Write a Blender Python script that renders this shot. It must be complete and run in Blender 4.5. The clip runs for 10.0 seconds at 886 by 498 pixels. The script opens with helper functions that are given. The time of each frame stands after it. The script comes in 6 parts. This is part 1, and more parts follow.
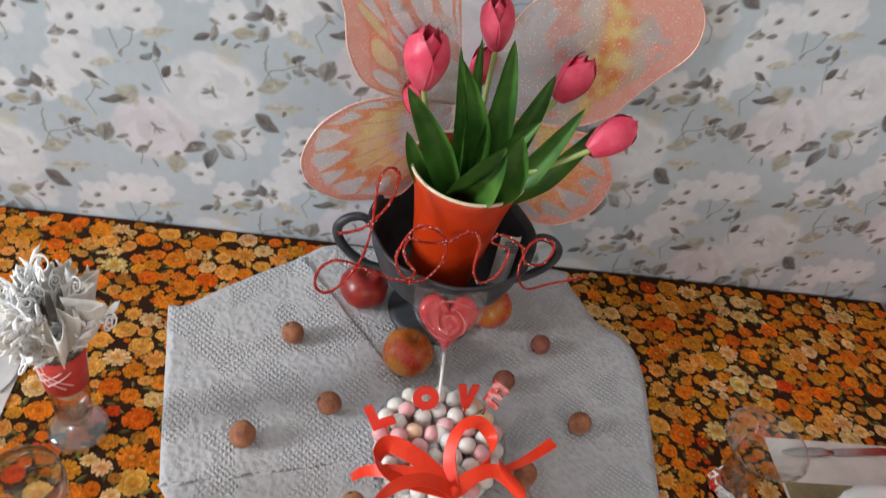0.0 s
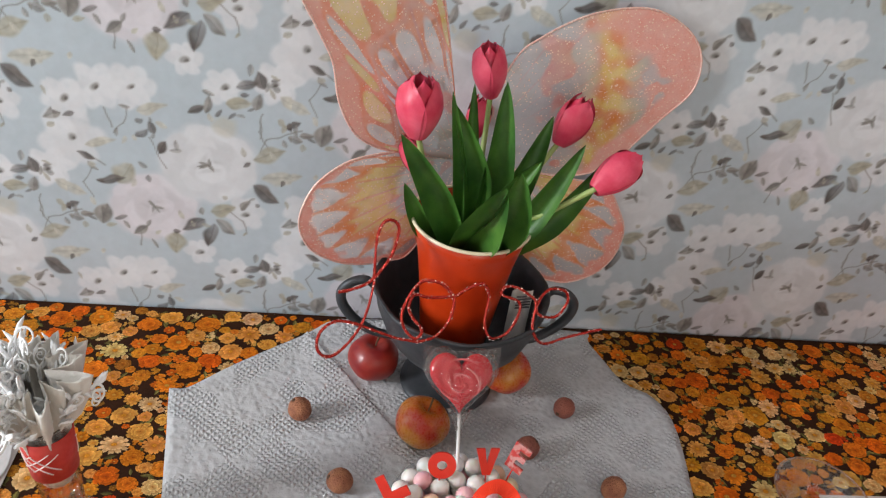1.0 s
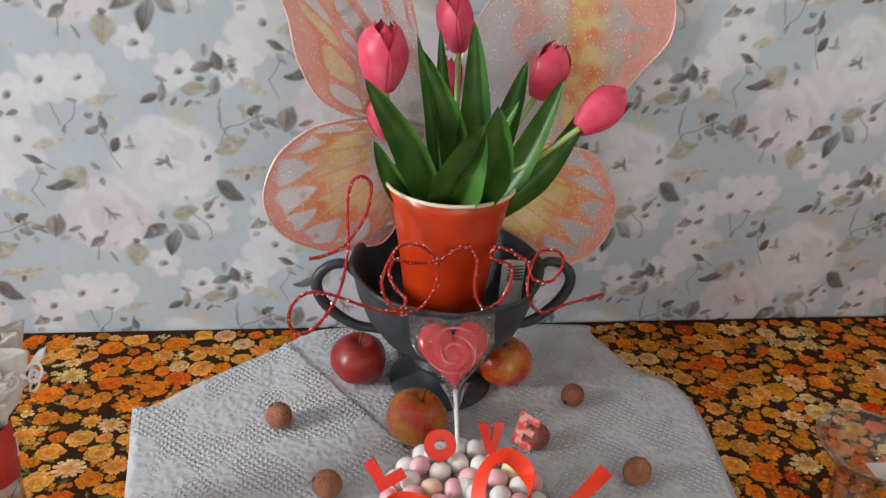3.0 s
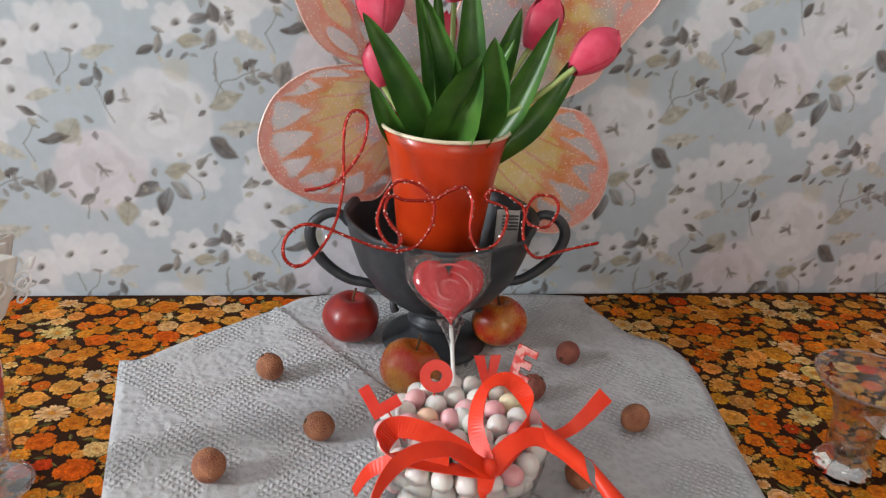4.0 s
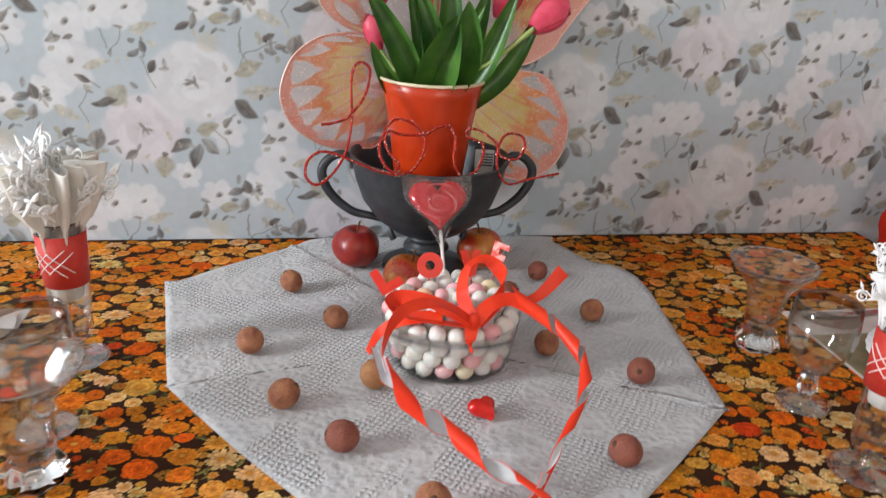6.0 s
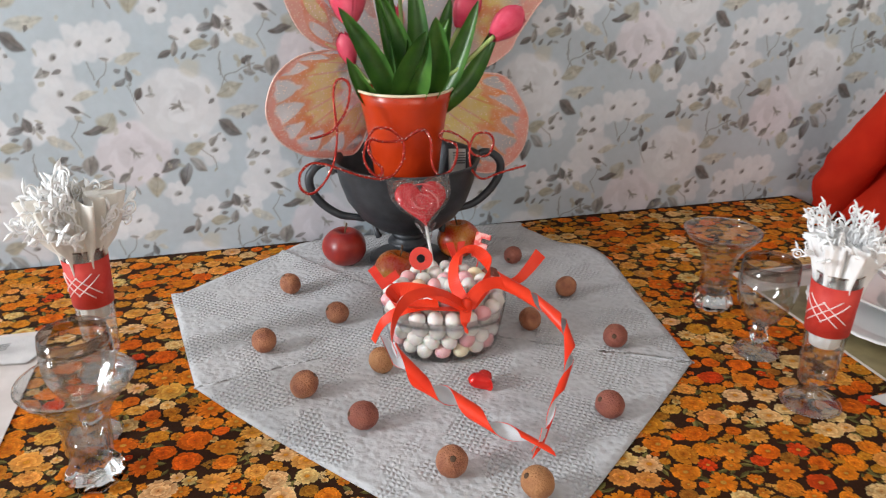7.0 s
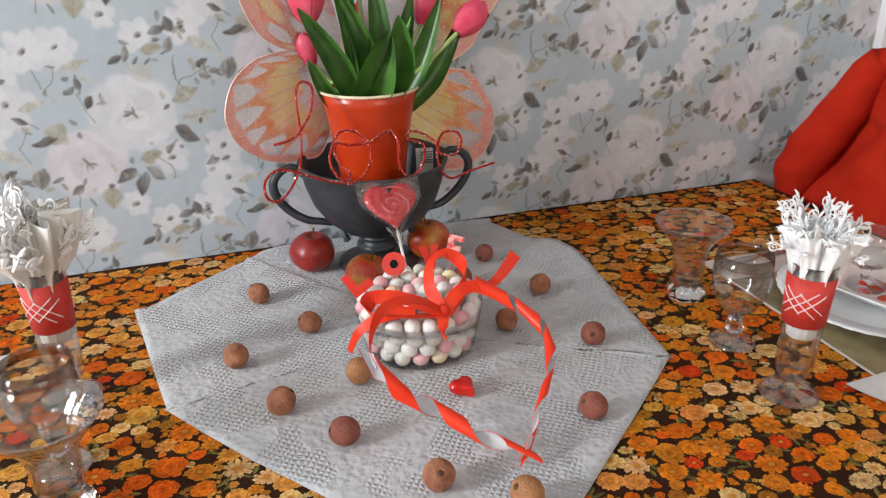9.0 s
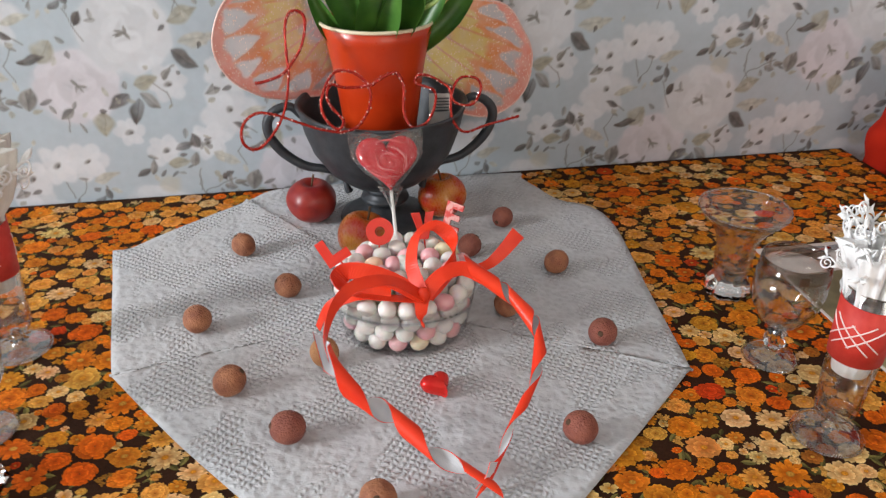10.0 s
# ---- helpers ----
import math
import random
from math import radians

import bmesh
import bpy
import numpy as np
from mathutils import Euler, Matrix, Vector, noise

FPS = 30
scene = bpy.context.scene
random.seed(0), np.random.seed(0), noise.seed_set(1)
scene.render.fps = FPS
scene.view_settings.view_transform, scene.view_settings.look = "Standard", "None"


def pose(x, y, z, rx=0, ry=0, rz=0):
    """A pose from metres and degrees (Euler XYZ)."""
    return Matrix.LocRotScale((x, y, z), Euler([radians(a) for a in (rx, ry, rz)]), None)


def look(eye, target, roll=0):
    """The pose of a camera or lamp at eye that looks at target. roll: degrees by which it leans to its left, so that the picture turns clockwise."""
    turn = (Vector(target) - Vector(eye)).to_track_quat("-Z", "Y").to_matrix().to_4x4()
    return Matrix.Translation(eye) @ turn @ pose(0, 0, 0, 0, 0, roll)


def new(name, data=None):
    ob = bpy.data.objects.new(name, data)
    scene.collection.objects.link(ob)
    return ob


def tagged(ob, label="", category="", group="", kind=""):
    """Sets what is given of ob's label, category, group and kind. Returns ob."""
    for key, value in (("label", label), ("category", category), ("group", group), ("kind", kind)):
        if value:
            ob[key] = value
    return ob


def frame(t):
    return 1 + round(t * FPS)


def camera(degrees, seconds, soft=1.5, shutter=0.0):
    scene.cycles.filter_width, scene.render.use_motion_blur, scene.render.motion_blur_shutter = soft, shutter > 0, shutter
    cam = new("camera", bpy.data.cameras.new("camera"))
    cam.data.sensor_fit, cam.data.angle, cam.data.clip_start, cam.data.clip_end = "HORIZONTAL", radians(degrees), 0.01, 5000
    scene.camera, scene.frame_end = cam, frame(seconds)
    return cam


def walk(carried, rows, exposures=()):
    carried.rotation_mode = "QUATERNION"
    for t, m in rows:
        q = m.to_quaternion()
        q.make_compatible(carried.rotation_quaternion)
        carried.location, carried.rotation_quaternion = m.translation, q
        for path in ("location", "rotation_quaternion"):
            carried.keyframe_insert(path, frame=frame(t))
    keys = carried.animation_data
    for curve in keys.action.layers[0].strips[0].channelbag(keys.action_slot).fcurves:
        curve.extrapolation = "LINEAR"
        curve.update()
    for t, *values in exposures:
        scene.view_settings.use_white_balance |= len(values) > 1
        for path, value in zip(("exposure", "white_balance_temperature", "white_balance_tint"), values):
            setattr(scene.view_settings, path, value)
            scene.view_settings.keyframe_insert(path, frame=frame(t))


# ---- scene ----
cam = camera(61.0, 10.0, soft=1.2, shutter=0.4)
PATH = [
    (0, (-0.176, -0.945, 1.655), (0.148, 0.486, 0.296), 15.1),
    (0.5, (-0.154, -0.947, 1.619), (0.11, 0.609, 0.39), 10.9),
    (1, (-0.143, -0.953, 1.582), (0.099, 0.659, 0.422), 8.6),
    (1.5, (-0.127, -0.966, 1.546), (0.071, 0.696, 0.452), 5.9),
    (2, (-0.123, -0.953, 1.515), (0.065, 0.734, 0.458), 4.2),
    (2.5, (-0.113, -0.952, 1.479), (0.098, 0.759, 0.467), 3.6),
    (2.7, (-0.115, -0.96, 1.453), (0.12, 0.766, 0.47), 3.6),
    (3.8, (-0.123, -0.997, 1.312), (0.162, 0.782, 0.444), 3.8),
    (4, (-0.127, -1.019, 1.298), (0.168, 0.775, 0.464), 4.2),
    (4.5, (-0.13, -1.08, 1.257), (0.192, 0.734, 0.479), 4.7),
    (5, (-0.132, -1.148, 1.238), (0.209, 0.668, 0.472), 4.7),
    (5.5, (-0.147, -1.227, 1.241), (0.19, 0.613, 0.534), 4.1),
    (6, (-0.168, -1.256, 1.25), (0.173, 0.561, 0.487), 3.3),
    (6.2, (-0.2, -1.264, 1.254), (0.18, 0.533, 0.463), 3.5),
    (7.3, (-0.232, -1.354, 1.302), (0.259, 0.42, 0.519), -1.5),
    (7.5, (-0.233, -1.354, 1.299), (0.318, 0.404, 0.521), -1.4),
    (8, (-0.248, -1.341, 1.287), (0.418, 0.371, 0.495), -0.7),
    (8.5, (-0.265, -1.333, 1.313), (0.359, 0.389, 0.51), -0.9),
    (9, (-0.242, -1.308, 1.31), (0.312, 0.429, 0.488), -1.1),
    (9.5, (-0.178, -1.247, 1.312), (0.274, 0.481, 0.412), 0.2),
    (10, (-0.094, -1.186, 1.306), (0.228, 0.51, 0.295), 0.5),
]
walk(cam, [(t, look(eye, target, roll)) for t, eye, target, roll in PATH],
     exposures=[(0.0, -0.12), (2.7, -0.12), (4.5, -0.1), (5.5, 0.0), (10.0, 0.0)])

# ---- light ----
WIN_Y, WIN_Z = -1.20, 2.02            # middle of the window opening in the left wall
world = bpy.data.worlds.new("world")
scene.world = world
world.use_nodes = True
sky = world.node_tree.nodes.new("ShaderNodeTexSky")
sky.sky_type, sky.sun_disc, sky.sun_elevation, sky.sun_rotation = "NISHITA", False, radians(35), radians(200)
world.node_tree.links.new(sky.outputs[0], world.node_tree.nodes["Background"].inputs[0])
world.node_tree.nodes["Background"].inputs[1].default_value = 0.1


def area_lamp(name, m, wide, high, watts, colour):
    data = bpy.data.lights.new(name, "AREA")
    data.shape, data.size, data.size_y, data.energy, data.color = "RECTANGLE", wide, high, watts, colour
    ob = new(name, data)
    ob.matrix_world = m
    return ob


area_lamp("window_and_fill_light", look((-3.46, WIN_Y, WIN_Z), (0.2, -0.45, 0.85)), 0.55, 1.20, 138, (0.925, 0.957, 0.99))
# Warm fill lamp added behind the camera to lift the shadows, no known window.
area_lamp("window_and_fill_light", look((0.6, -3.12, 1.65), (0.5, 0.0, 1.1)), 1.3, 1.3, 14.0, (1.0, 0.88, 0.75))


# ---- materials ----
def nodes_of(name):
    m = bpy.data.materials.new(name)
    m.use_nodes = True
    t = m.node_tree
    return m, t.nodes, t.links, t.nodes["Principled BSDF"], t.nodes["Material Output"]


def noise_tex(n, l, scale, detail=4.0, coord="Object", rough=0.55):
    tc, tex = n.new("ShaderNodeTexCoord"), n.new("ShaderNodeTexNoise")
    tex.inputs["Scale"].default_value, tex.inputs["Detail"].default_value, tex.inputs["Roughness"].default_value = scale, detail, rough
    l.new(tc.outputs[coord], tex.inputs["Vector"])
    return tex


def bump(n, l, bsdf, height, strength, distance):
    b = n.new("ShaderNodeBump")
    b.inputs["Strength"].default_value, b.inputs["Distance"].default_value = strength, distance
    l.new(height, b.inputs["Height"])
    l.new(b.outputs[0], bsdf.inputs["Normal"])
    return b


def mixed(n, l, fac, a, b, mode="MIX"):
    mx = n.new("ShaderNodeMix")
    mx.data_type, mx.blend_type = "RGBA", mode
    for sock, v in ((mx.inputs[0], fac), (mx.inputs[6], a), (mx.inputs[7], b)):
        if isinstance(v, (int, float)):
            sock.default_value = v
        elif isinstance(v, tuple):
            sock.default_value = (*v[:3], 1)
        else:
            l.new(v, sock)
    return mx.outputs[2]


def ramp(n, l, value, lo, hi):
    r = n.new("ShaderNodeMapRange")
    r.inputs[1].default_value, r.inputs[2].default_value = lo, hi
    l.new(value, r.inputs[0])
    return r.outputs[0]


def plain(name, a, b, rough=0.5, metal=0.0, scale=30.0, bumps=0.0, fine=300.0, spec=0.5, coat=0.0, sheen=0.0, lo=0.35, hi=0.65, coord="Object", sub=0.0):
    """Two colours mixed by noise, a second finer noise for gloss and relief."""
    m, n, l, p, _ = nodes_of(name)
    big, small = noise_tex(n, l, scale, 5, coord), noise_tex(n, l, fine, 3, coord)
    l.new(mixed(n, l, ramp(n, l, big.outputs[0], lo, hi), a, b), p.inputs["Base Color"])
    p.inputs["Metallic"].default_value, p.inputs["Specular IOR Level"].default_value = metal, spec
    p.inputs["Coat Weight"].default_value, p.inputs["Sheen Weight"].default_value = coat, sheen
    if sub:
        p.inputs["Subsurface Weight"].default_value, p.inputs["Subsurface Scale"].default_value = sub, 0.006
    r = n.new("ShaderNodeMapRange")
    r.inputs[3].default_value, r.inputs[4].default_value = rough * 0.8, min(1.0, rough * 1.2)
    l.new(small.outputs[0], r.inputs[0])
    l.new(r.outputs[0], p.inputs["Roughness"])
    if bumps:
        bump(n, l, p, small.outputs[0], bumps, 0.002)
    return m


def printed(name, rough, grain_scale, grain, bump_strength, weave=0.0, spec=0.35):
    """Print: the colour comes from the mesh's own colour layer, broken up by grain."""
    m, n, l, p, _ = nodes_of(name)
    at = n.new("ShaderNodeAttribute")
    at.attribute_name = "Col"
    g1, g2 = noise_tex(n, l, grain_scale, 6), noise_tex(n, l, grain_scale * 0.12, 3)
    v = n.new("ShaderNodeMath")
    v.operation = "ADD"
    l.new(g1.outputs[0], v.inputs[0])
    l.new(g2.outputs[0], v.inputs[1])
    r = n.new("ShaderNodeMapRange")
    r.inputs[1].default_value, r.inputs[2].default_value, r.inputs[3].default_value, r.inputs[4].default_value = 0.6, 1.4, 1 - grain, 1 + grain
    l.new(v.outputs[0], r.inputs[0])
    c = n.new("ShaderNodeVectorMath")
    c.operation = "SCALE"
    l.new(at.outputs["Color"], c.inputs[0])
    l.new(r.outputs[0], c.inputs["Scale"])
    l.new(c.outputs[0], p.inputs["Base Color"])
    p.inputs["Roughness"].default_value = rough
    p.inputs["Specular IOR Level"].default_value = spec
    fine = noise_tex(n, l, weave or 900, 2)
    bump(n, l, p, fine.outputs[0], bump_strength, 0.001)
    return m


def thin_clear(name, tint, gloss_rough, crinkle=0.0, scale=60.0, milky=0.0, least=0.04, power=3.5):
    """Thin clear walls: light goes straight through, gloss by Fresnel."""
    m, n, l, p, out = nodes_of(name)
    n.remove(p)
    tr, gl, fr, mx = n.new("ShaderNodeBsdfTransparent"), n.new("ShaderNodeBsdfGlossy"), n.new("ShaderNodeLayerWeight"), n.new("ShaderNodeMixShader")
    tr.inputs[0].default_value, gl.inputs["Roughness"].default_value, fr.inputs[0].default_value = (*tint, 1), gloss_rough, 0.5
    pw, sc = n.new("ShaderNodeMath"), n.new("ShaderNodeMapRange")
    pw.operation, pw.inputs[1].default_value = "POWER", power
    sc.inputs[3].default_value, sc.inputs[4].default_value = least, 0.95
    l.new(fr.outputs["Facing"], pw.inputs[0])
    l.new(pw.outputs[0], sc.inputs[0])
    l.new(sc.outputs[0], mx.inputs[0])
    l.new(tr.outputs[0], mx.inputs[1])
    l.new(gl.outputs[0], mx.inputs[2])
    if crinkle:
        tex, b = noise_tex(n, l, scale, 2), n.new("ShaderNodeBump")
        b.inputs["Strength"].default_value, b.inputs["Distance"].default_value = crinkle, 0.01
        l.new(tex.outputs[0], b.inputs["Height"])
        l.new(b.outputs[0], gl.inputs["Normal"])
        l.new(b.outputs[0], fr.inputs["Normal"])
    last = mx.outputs[0]
    if milky:
        d, m2 = n.new("ShaderNodeBsdfDiffuse"), n.new("ShaderNodeMixShader")
        d.inputs[0].default_value = (0.8, 0.8, 0.78, 1)
        m2.inputs[0].default_value = milky
        l.new(last, m2.inputs[1])
        l.new(d.outputs[0], m2.inputs[2])
        last = m2.outputs[0]
    l.new(last, out.inputs["Surface"])
    return m


def solid_glass(name, tint=(1, 1, 1)):
    m, n, l, p, _ = nodes_of(name)
    p.inputs["Base Color"].default_value, p.inputs["Transmission Weight"].default_value = (*tint, 1), 1.0
    p.inputs["Roughness"].default_value, p.inputs["IOR"].default_value = 0.015, 1.47
    return m


def wing_material():
    m, n, l, p, out = nodes_of("sprayed_glitter_nylon")
    at = n.new("ShaderNodeAttribute")
    at.attribute_name = "Col"
    g = noise_tex(n, l, 45, 5)
    tc, vo = n.new("ShaderNodeTexCoord"), n.new("ShaderNodeTexVoronoi")
    vo.inputs["Scale"].default_value = 420
    l.new(tc.outputs["Object"], vo.inputs["Vector"])
    sep = n.new("ShaderNodeSeparateColor")
    l.new(vo.outputs["Color"], sep.inputs[0])
    speck = ramp(n, l, sep.outputs[0], 0.82, 0.85)
    near = n.new("ShaderNodeMath")
    near.operation = "LESS_THAN"
    near.inputs[1].default_value = 0.42
    l.new(vo.outputs["Distance"], near.inputs[0])
    s = n.new("ShaderNodeMath")
    s.operation = "MULTIPLY"
    l.new(speck, s.inputs[0])
    l.new(near.outputs[0], s.inputs[1])
    col = mixed(n, l, ramp(n, l, g.outputs[0], 0.3, 0.75), at.outputs["Color"], mixed(n, l, 0.35, at.outputs["Color"], (0.92, 0.82, 0.78)))
    glit = mixed(n, l, s.outputs[0], col, (0.95, 0.72, 0.58))
    l.new(glit, p.inputs["Base Color"])
    rr = n.new("ShaderNodeMapRange")
    rr.inputs[3].default_value, rr.inputs[4].default_value = 0.75, 0.18
    l.new(s.outputs[0], rr.inputs[0])
    l.new(rr.outputs[0], p.inputs["Roughness"])
    a = n.new("ShaderNodeMath")
    a.operation = "MAXIMUM"
    l.new(at.outputs["Alpha"], a.inputs[0])
    l.new(s.outputs[0], a.inputs[1])
    l.new(a.outputs[0], p.inputs["Alpha"])
    b = n.new("ShaderNodeBump")
    b.inputs["Strength"].default_value, b.inputs["Distance"].default_value = 0.9, 0.002
    l.new(sep.outputs[1], b.inputs["Height"])
    l.new(b.outputs[0], p.inputs["Normal"])
    return m


def cloth_material():
    """Pale woven runner: waffle weave with a broad leafy relief."""
    m, n, l, p, _ = nodes_of("pale_woven_damask")
    tc = n.new("ShaderNodeTexCoord")
    rot = n.new("ShaderNodeMapping")
    rot.inputs["Rotation"].default_value = (0, 0, radians(38))
    drift, add = noise_tex(n, l, 24, 3), n.new("ShaderNodeVectorMath")
    add.operation = "MULTIPLY_ADD"
    add.inputs[1].default_value = (0.012, 0.012, 0.0)
    l.new(drift.outputs["Color"], add.inputs[0])
    l.new(tc.outputs["Object"], add.inputs[2])
    l.new(add.outputs[0], rot.inputs[0])
    waves = []
    for axis in ("X", "Y"):
        w = n.new("ShaderNodeTexWave")
        w.bands_direction = axis
        w.inputs["Scale"].default_value, w.inputs["Distortion"].default_value, w.inputs["Detail"].default_value = 44, 2.6, 2
        w.inputs["Detail Scale"].default_value = 3.0
        l.new(rot.outputs[0], w.inputs["Vector"])
        waves.append(w.outputs["Fac"])
    mul = n.new("ShaderNodeMath")
    mul.operation = "MULTIPLY"
    l.new(waves[0], mul.inputs[0])
    l.new(waves[1], mul.inputs[1])
    leaf = n.new("ShaderNodeTexVoronoi")
    leaf.feature = "SMOOTH_F1"
    leaf.inputs["Scale"].default_value = 120
    l.new(rot.outputs[0], leaf.inputs["Vector"])
    zone = noise_tex(n, l, 17, 1)
    hz = n.new("ShaderNodeMix")
    l.new(ramp(n, l, zone.outputs[0], 0.46, 0.54), hz.inputs[0])
    l.new(mul.outputs[0], hz.inputs[2])
    l.new(leaf.outputs["Distance"], hz.inputs[3])
    dirt = noise_tex(n, l, 5, 4)
    col = mixed(n, l, ramp(n, l, hz.outputs[0], 0.1, 0.8), (0.435, 0.442, 0.462), (0.550, 0.558, 0.582))
    col = mixed(n, l, ramp(n, l, dirt.outputs[0], 0.35, 0.7), col, mixed(n, l, 0.25, col, (0.50, 0.46, 0.42)))
    l.new(col, p.inputs["Base Color"])
    p.inputs["Roughness"].default_value, p.inputs["Sheen Weight"].default_value, p.inputs["Specular IOR Level"].default_value = 0.7, 0.2, 0.3
    crease = noise_tex(n, l, 70, 4)
    both = n.new("ShaderNodeMath")
    both.operation = "ADD"
    l.new(hz.outputs[0], both.inputs[0])
    l.new(crease.outputs[0], both.inputs[1])
    bump(n, l, p, both.outputs[0], 0.75, 0.0032)
    return m


WALLPAPER = printed("floral_wallpaper", 0.78, 60, 0.07, 0.12)
TABLE_PRINT = printed("printed_cotton", 0.80, 320, 0.42, 0.35, 1500, 0.12)
RUNNER = cloth_material()
WINGS = wing_material()
PLASTER = plain("painted_plaster", (0.70, 0.68, 0.64), (0.76, 0.74, 0.70), 0.85, scale=3, bumps=0.15)
CEILING = plain("white_ceiling_paint", (0.78, 0.78, 0.77), (0.82, 0.82, 0.81), 0.9, scale=2, bumps=0.1)
FLOORBOARD = plain("varnished_floorboard", (0.22, 0.11, 0.05), (0.32, 0.17, 0.08), 0.4, scale=6, bumps=0.1)
WHITE_PAINT = plain("white_gloss_paint", (0.72, 0.73, 0.75), (0.80, 0.80, 0.80), 0.35, scale=8, bumps=0.05)
DOOR_WOOD = plain("orange_varnished_wood", (0.42, 0.12, 0.03), (0.52, 0.17, 0.045), 0.35, scale=7, bumps=0.08)
TABLE_WOOD = plain("dark_table_wood", (0.16, 0.08, 0.04), (0.22, 0.11, 0.05), 0.45, scale=12)
CHROME = plain("brushed_nickel", (0.62, 0.60, 0.57), (0.72, 0.70, 0.67), 0.28, 1.0, scale=40)
STEEL = plain("cutlery_steel", (0.42, 0.42, 0.43), (0.55, 0.55, 0.56), 0.25, 1.0, scale=40)
PEWTER = plain("dark_pewter_plastic", (0.030, 0.034, 0.040), (0.055, 0.060, 0.068), 0.46, 0.3, scale=35, bumps=0.12, fine=260)
ORANGE_GLAZE = plain("orange_red_glaze", (0.46, 0.030, 0.004), (0.55, 0.044, 0.006), 0.30, scale=18, coat=0.15, fine=90, bumps=0.02)
CREAM_GLAZE = plain("cream_glaze", (0.72, 0.62, 0.44), (0.80, 0.70, 0.52), 0.3, scale=30)
PETAL = plain("pink_tulip_petal", (0.64, 0.040, 0.095), (0.80, 0.13, 0.20), 0.36, scale=28, fine=500, bumps=0.12, spec=0.3, sub=0.1)
STEM = plain("pale_tulip_stem", (0.26, 0.38, 0.10), (0.40, 0.48, 0.18), 0.45, scale=25)
LEAF = plain("tulip_leaf", (0.028, 0.10, 0.016), (0.075, 0.20, 0.03), 0.38, scale=22, fine=420, bumps=0.10)
TINSEL = plain("pale_tinsel", (0.85, 0.42, 0.36), (0.92, 0.78, 0.72), 0.22, 0.5, scale=300)
RED_WIRE = plain("red_tinsel_wire", (0.40, 0.012, 0.008), (0.85, 0.14, 0.09), 0.2, 0.6, scale=520, fine=900, bumps=0.6, lo=0.5, hi=0.68)
LYCHEE = plain("lychee_rind", (0.22, 0.070, 0.034), (0.40, 0.16, 0.075), 0.62, scale=60, fine=480, bumps=1.0, coord="Object")
LYCHEE_ROSE = plain("rosy_lychee_rind", (0.20, 0.052, 0.035), (0.30, 0.095, 0.06), 0.62, scale=60, fine=480, bumps=1.0)
LYCHEE_TAN = plain("tan_lychee_rind", (0.34, 0.14, 0.055), (0.46, 0.22, 0.09), 0.62, scale=60, fine=480, bumps=1.0)
STALK = plain("dry_stalk", (0.07, 0.035, 0.018), (0.13, 0.07, 0.03), 0.8, scale=80)
APPLE_RED = plain("red_apple_skin", (0.20, 0.008, 0.010), (0.36, 0.030, 0.014), 0.36, scale=22, coat=0.1)
APPLE_BLUSH = plain("red_yellow_apple_skin", (0.46, 0.03, 0.012), (0.64, 0.30, 0.045), 0.28, scale=16, coat=0.2, lo=0.40, hi=0.64)
CANDY = {c: plain(c + "_sugar_candy", a, b, 0.38, scale=30, fine=200, bumps=0.08, sub=0.15) for c, a, b in (
    ("white", (0.76, 0.74, 0.70), (0.84, 0.82, 0.78)), ("pink", (0.78, 0.38, 0.40), (0.84, 0.50, 0.52)), ("cream", (0.80, 0.68, 0.42), (0.84, 0.76, 0.56)),
    ("green", (0.44, 0.66, 0.42), (0.56, 0.74, 0.52)), ("peach", (0.80, 0.48, 0.32), (0.82, 0.58, 0.42)))}
LOLLY = plain("red_boiled_sugar", (0.50, 0.010, 0.018), (0.60, 0.03, 0.04), 0.14, scale=35, coat=0.5, sub=0.1)
LOLLY_SWIRL = plain("pink_sugar_swirl", (0.66, 0.09, 0.10), (0.76, 0.20, 0.20), 0.2, scale=50)
STICK = plain("white_plastic_stick", (0.76, 0.75, 0.73), (0.82, 0.81, 0.79), 0.4, scale=40)
FILM = thin_clear("clear_wrapper_film", (0.97, 0.97, 0.97), 0.05, 1.0, 130, least=0.06, power=3.0)
RIBBON_RED = plain("red_satin_ribbon", (0.72, 0.030, 0.008), (0.80, 0.050, 0.014), 0.36, scale=30, fine=900, bumps=0.05, spec=0.3)
RIBBON_BACK = plain("silver_ribbon_back", (0.56, 0.56, 0.58), (0.64, 0.64, 0.66), 0.42, 0.1, scale=30)
LETTER_RED = plain("red_plastic_letter", (0.66, 0.020, 0.008), (0.72, 0.032, 0.012), 0.35, scale=40)
# Letter E is red; its pink is a glint put into the colour.
LETTER_GLINT = plain("pink_foil_letter", (0.74, 0.10, 0.09), (0.86, 0.45, 0.42), 0.22, 0.5, scale=120, lo=0.45, hi=0.55)
CHOC_FOIL = plain("red_candy_foil", (0.66, 0.012, 0.010), (0.76, 0.03, 0.02), 0.22, 0.35, scale=60, bumps=0.2, fine=130)
TUB = thin_clear("clear_plastic_tub", (0.994, 0.994, 0.994), 0.03, least=0.025, power=5.5)
GLASS_FOOT = thin_clear("clear_glass_foot", (0.93, 0.935, 0.93), 0.015, 0.35, 45, least=0.12, power=2.0)
GLASS_WALL = thin_clear("thin_drinking_glass", (0.95, 0.955, 0.95), 0.012, 0.14, 40, least=0.06, power=2.6)
GLASS_SOLID = solid_glass("pressed_glass", (0.97, 0.97, 0.96))
GLASS_RIM = thin_clear("smoky_rim", (0.66, 0.60, 0.55), 0.08, least=0.07)
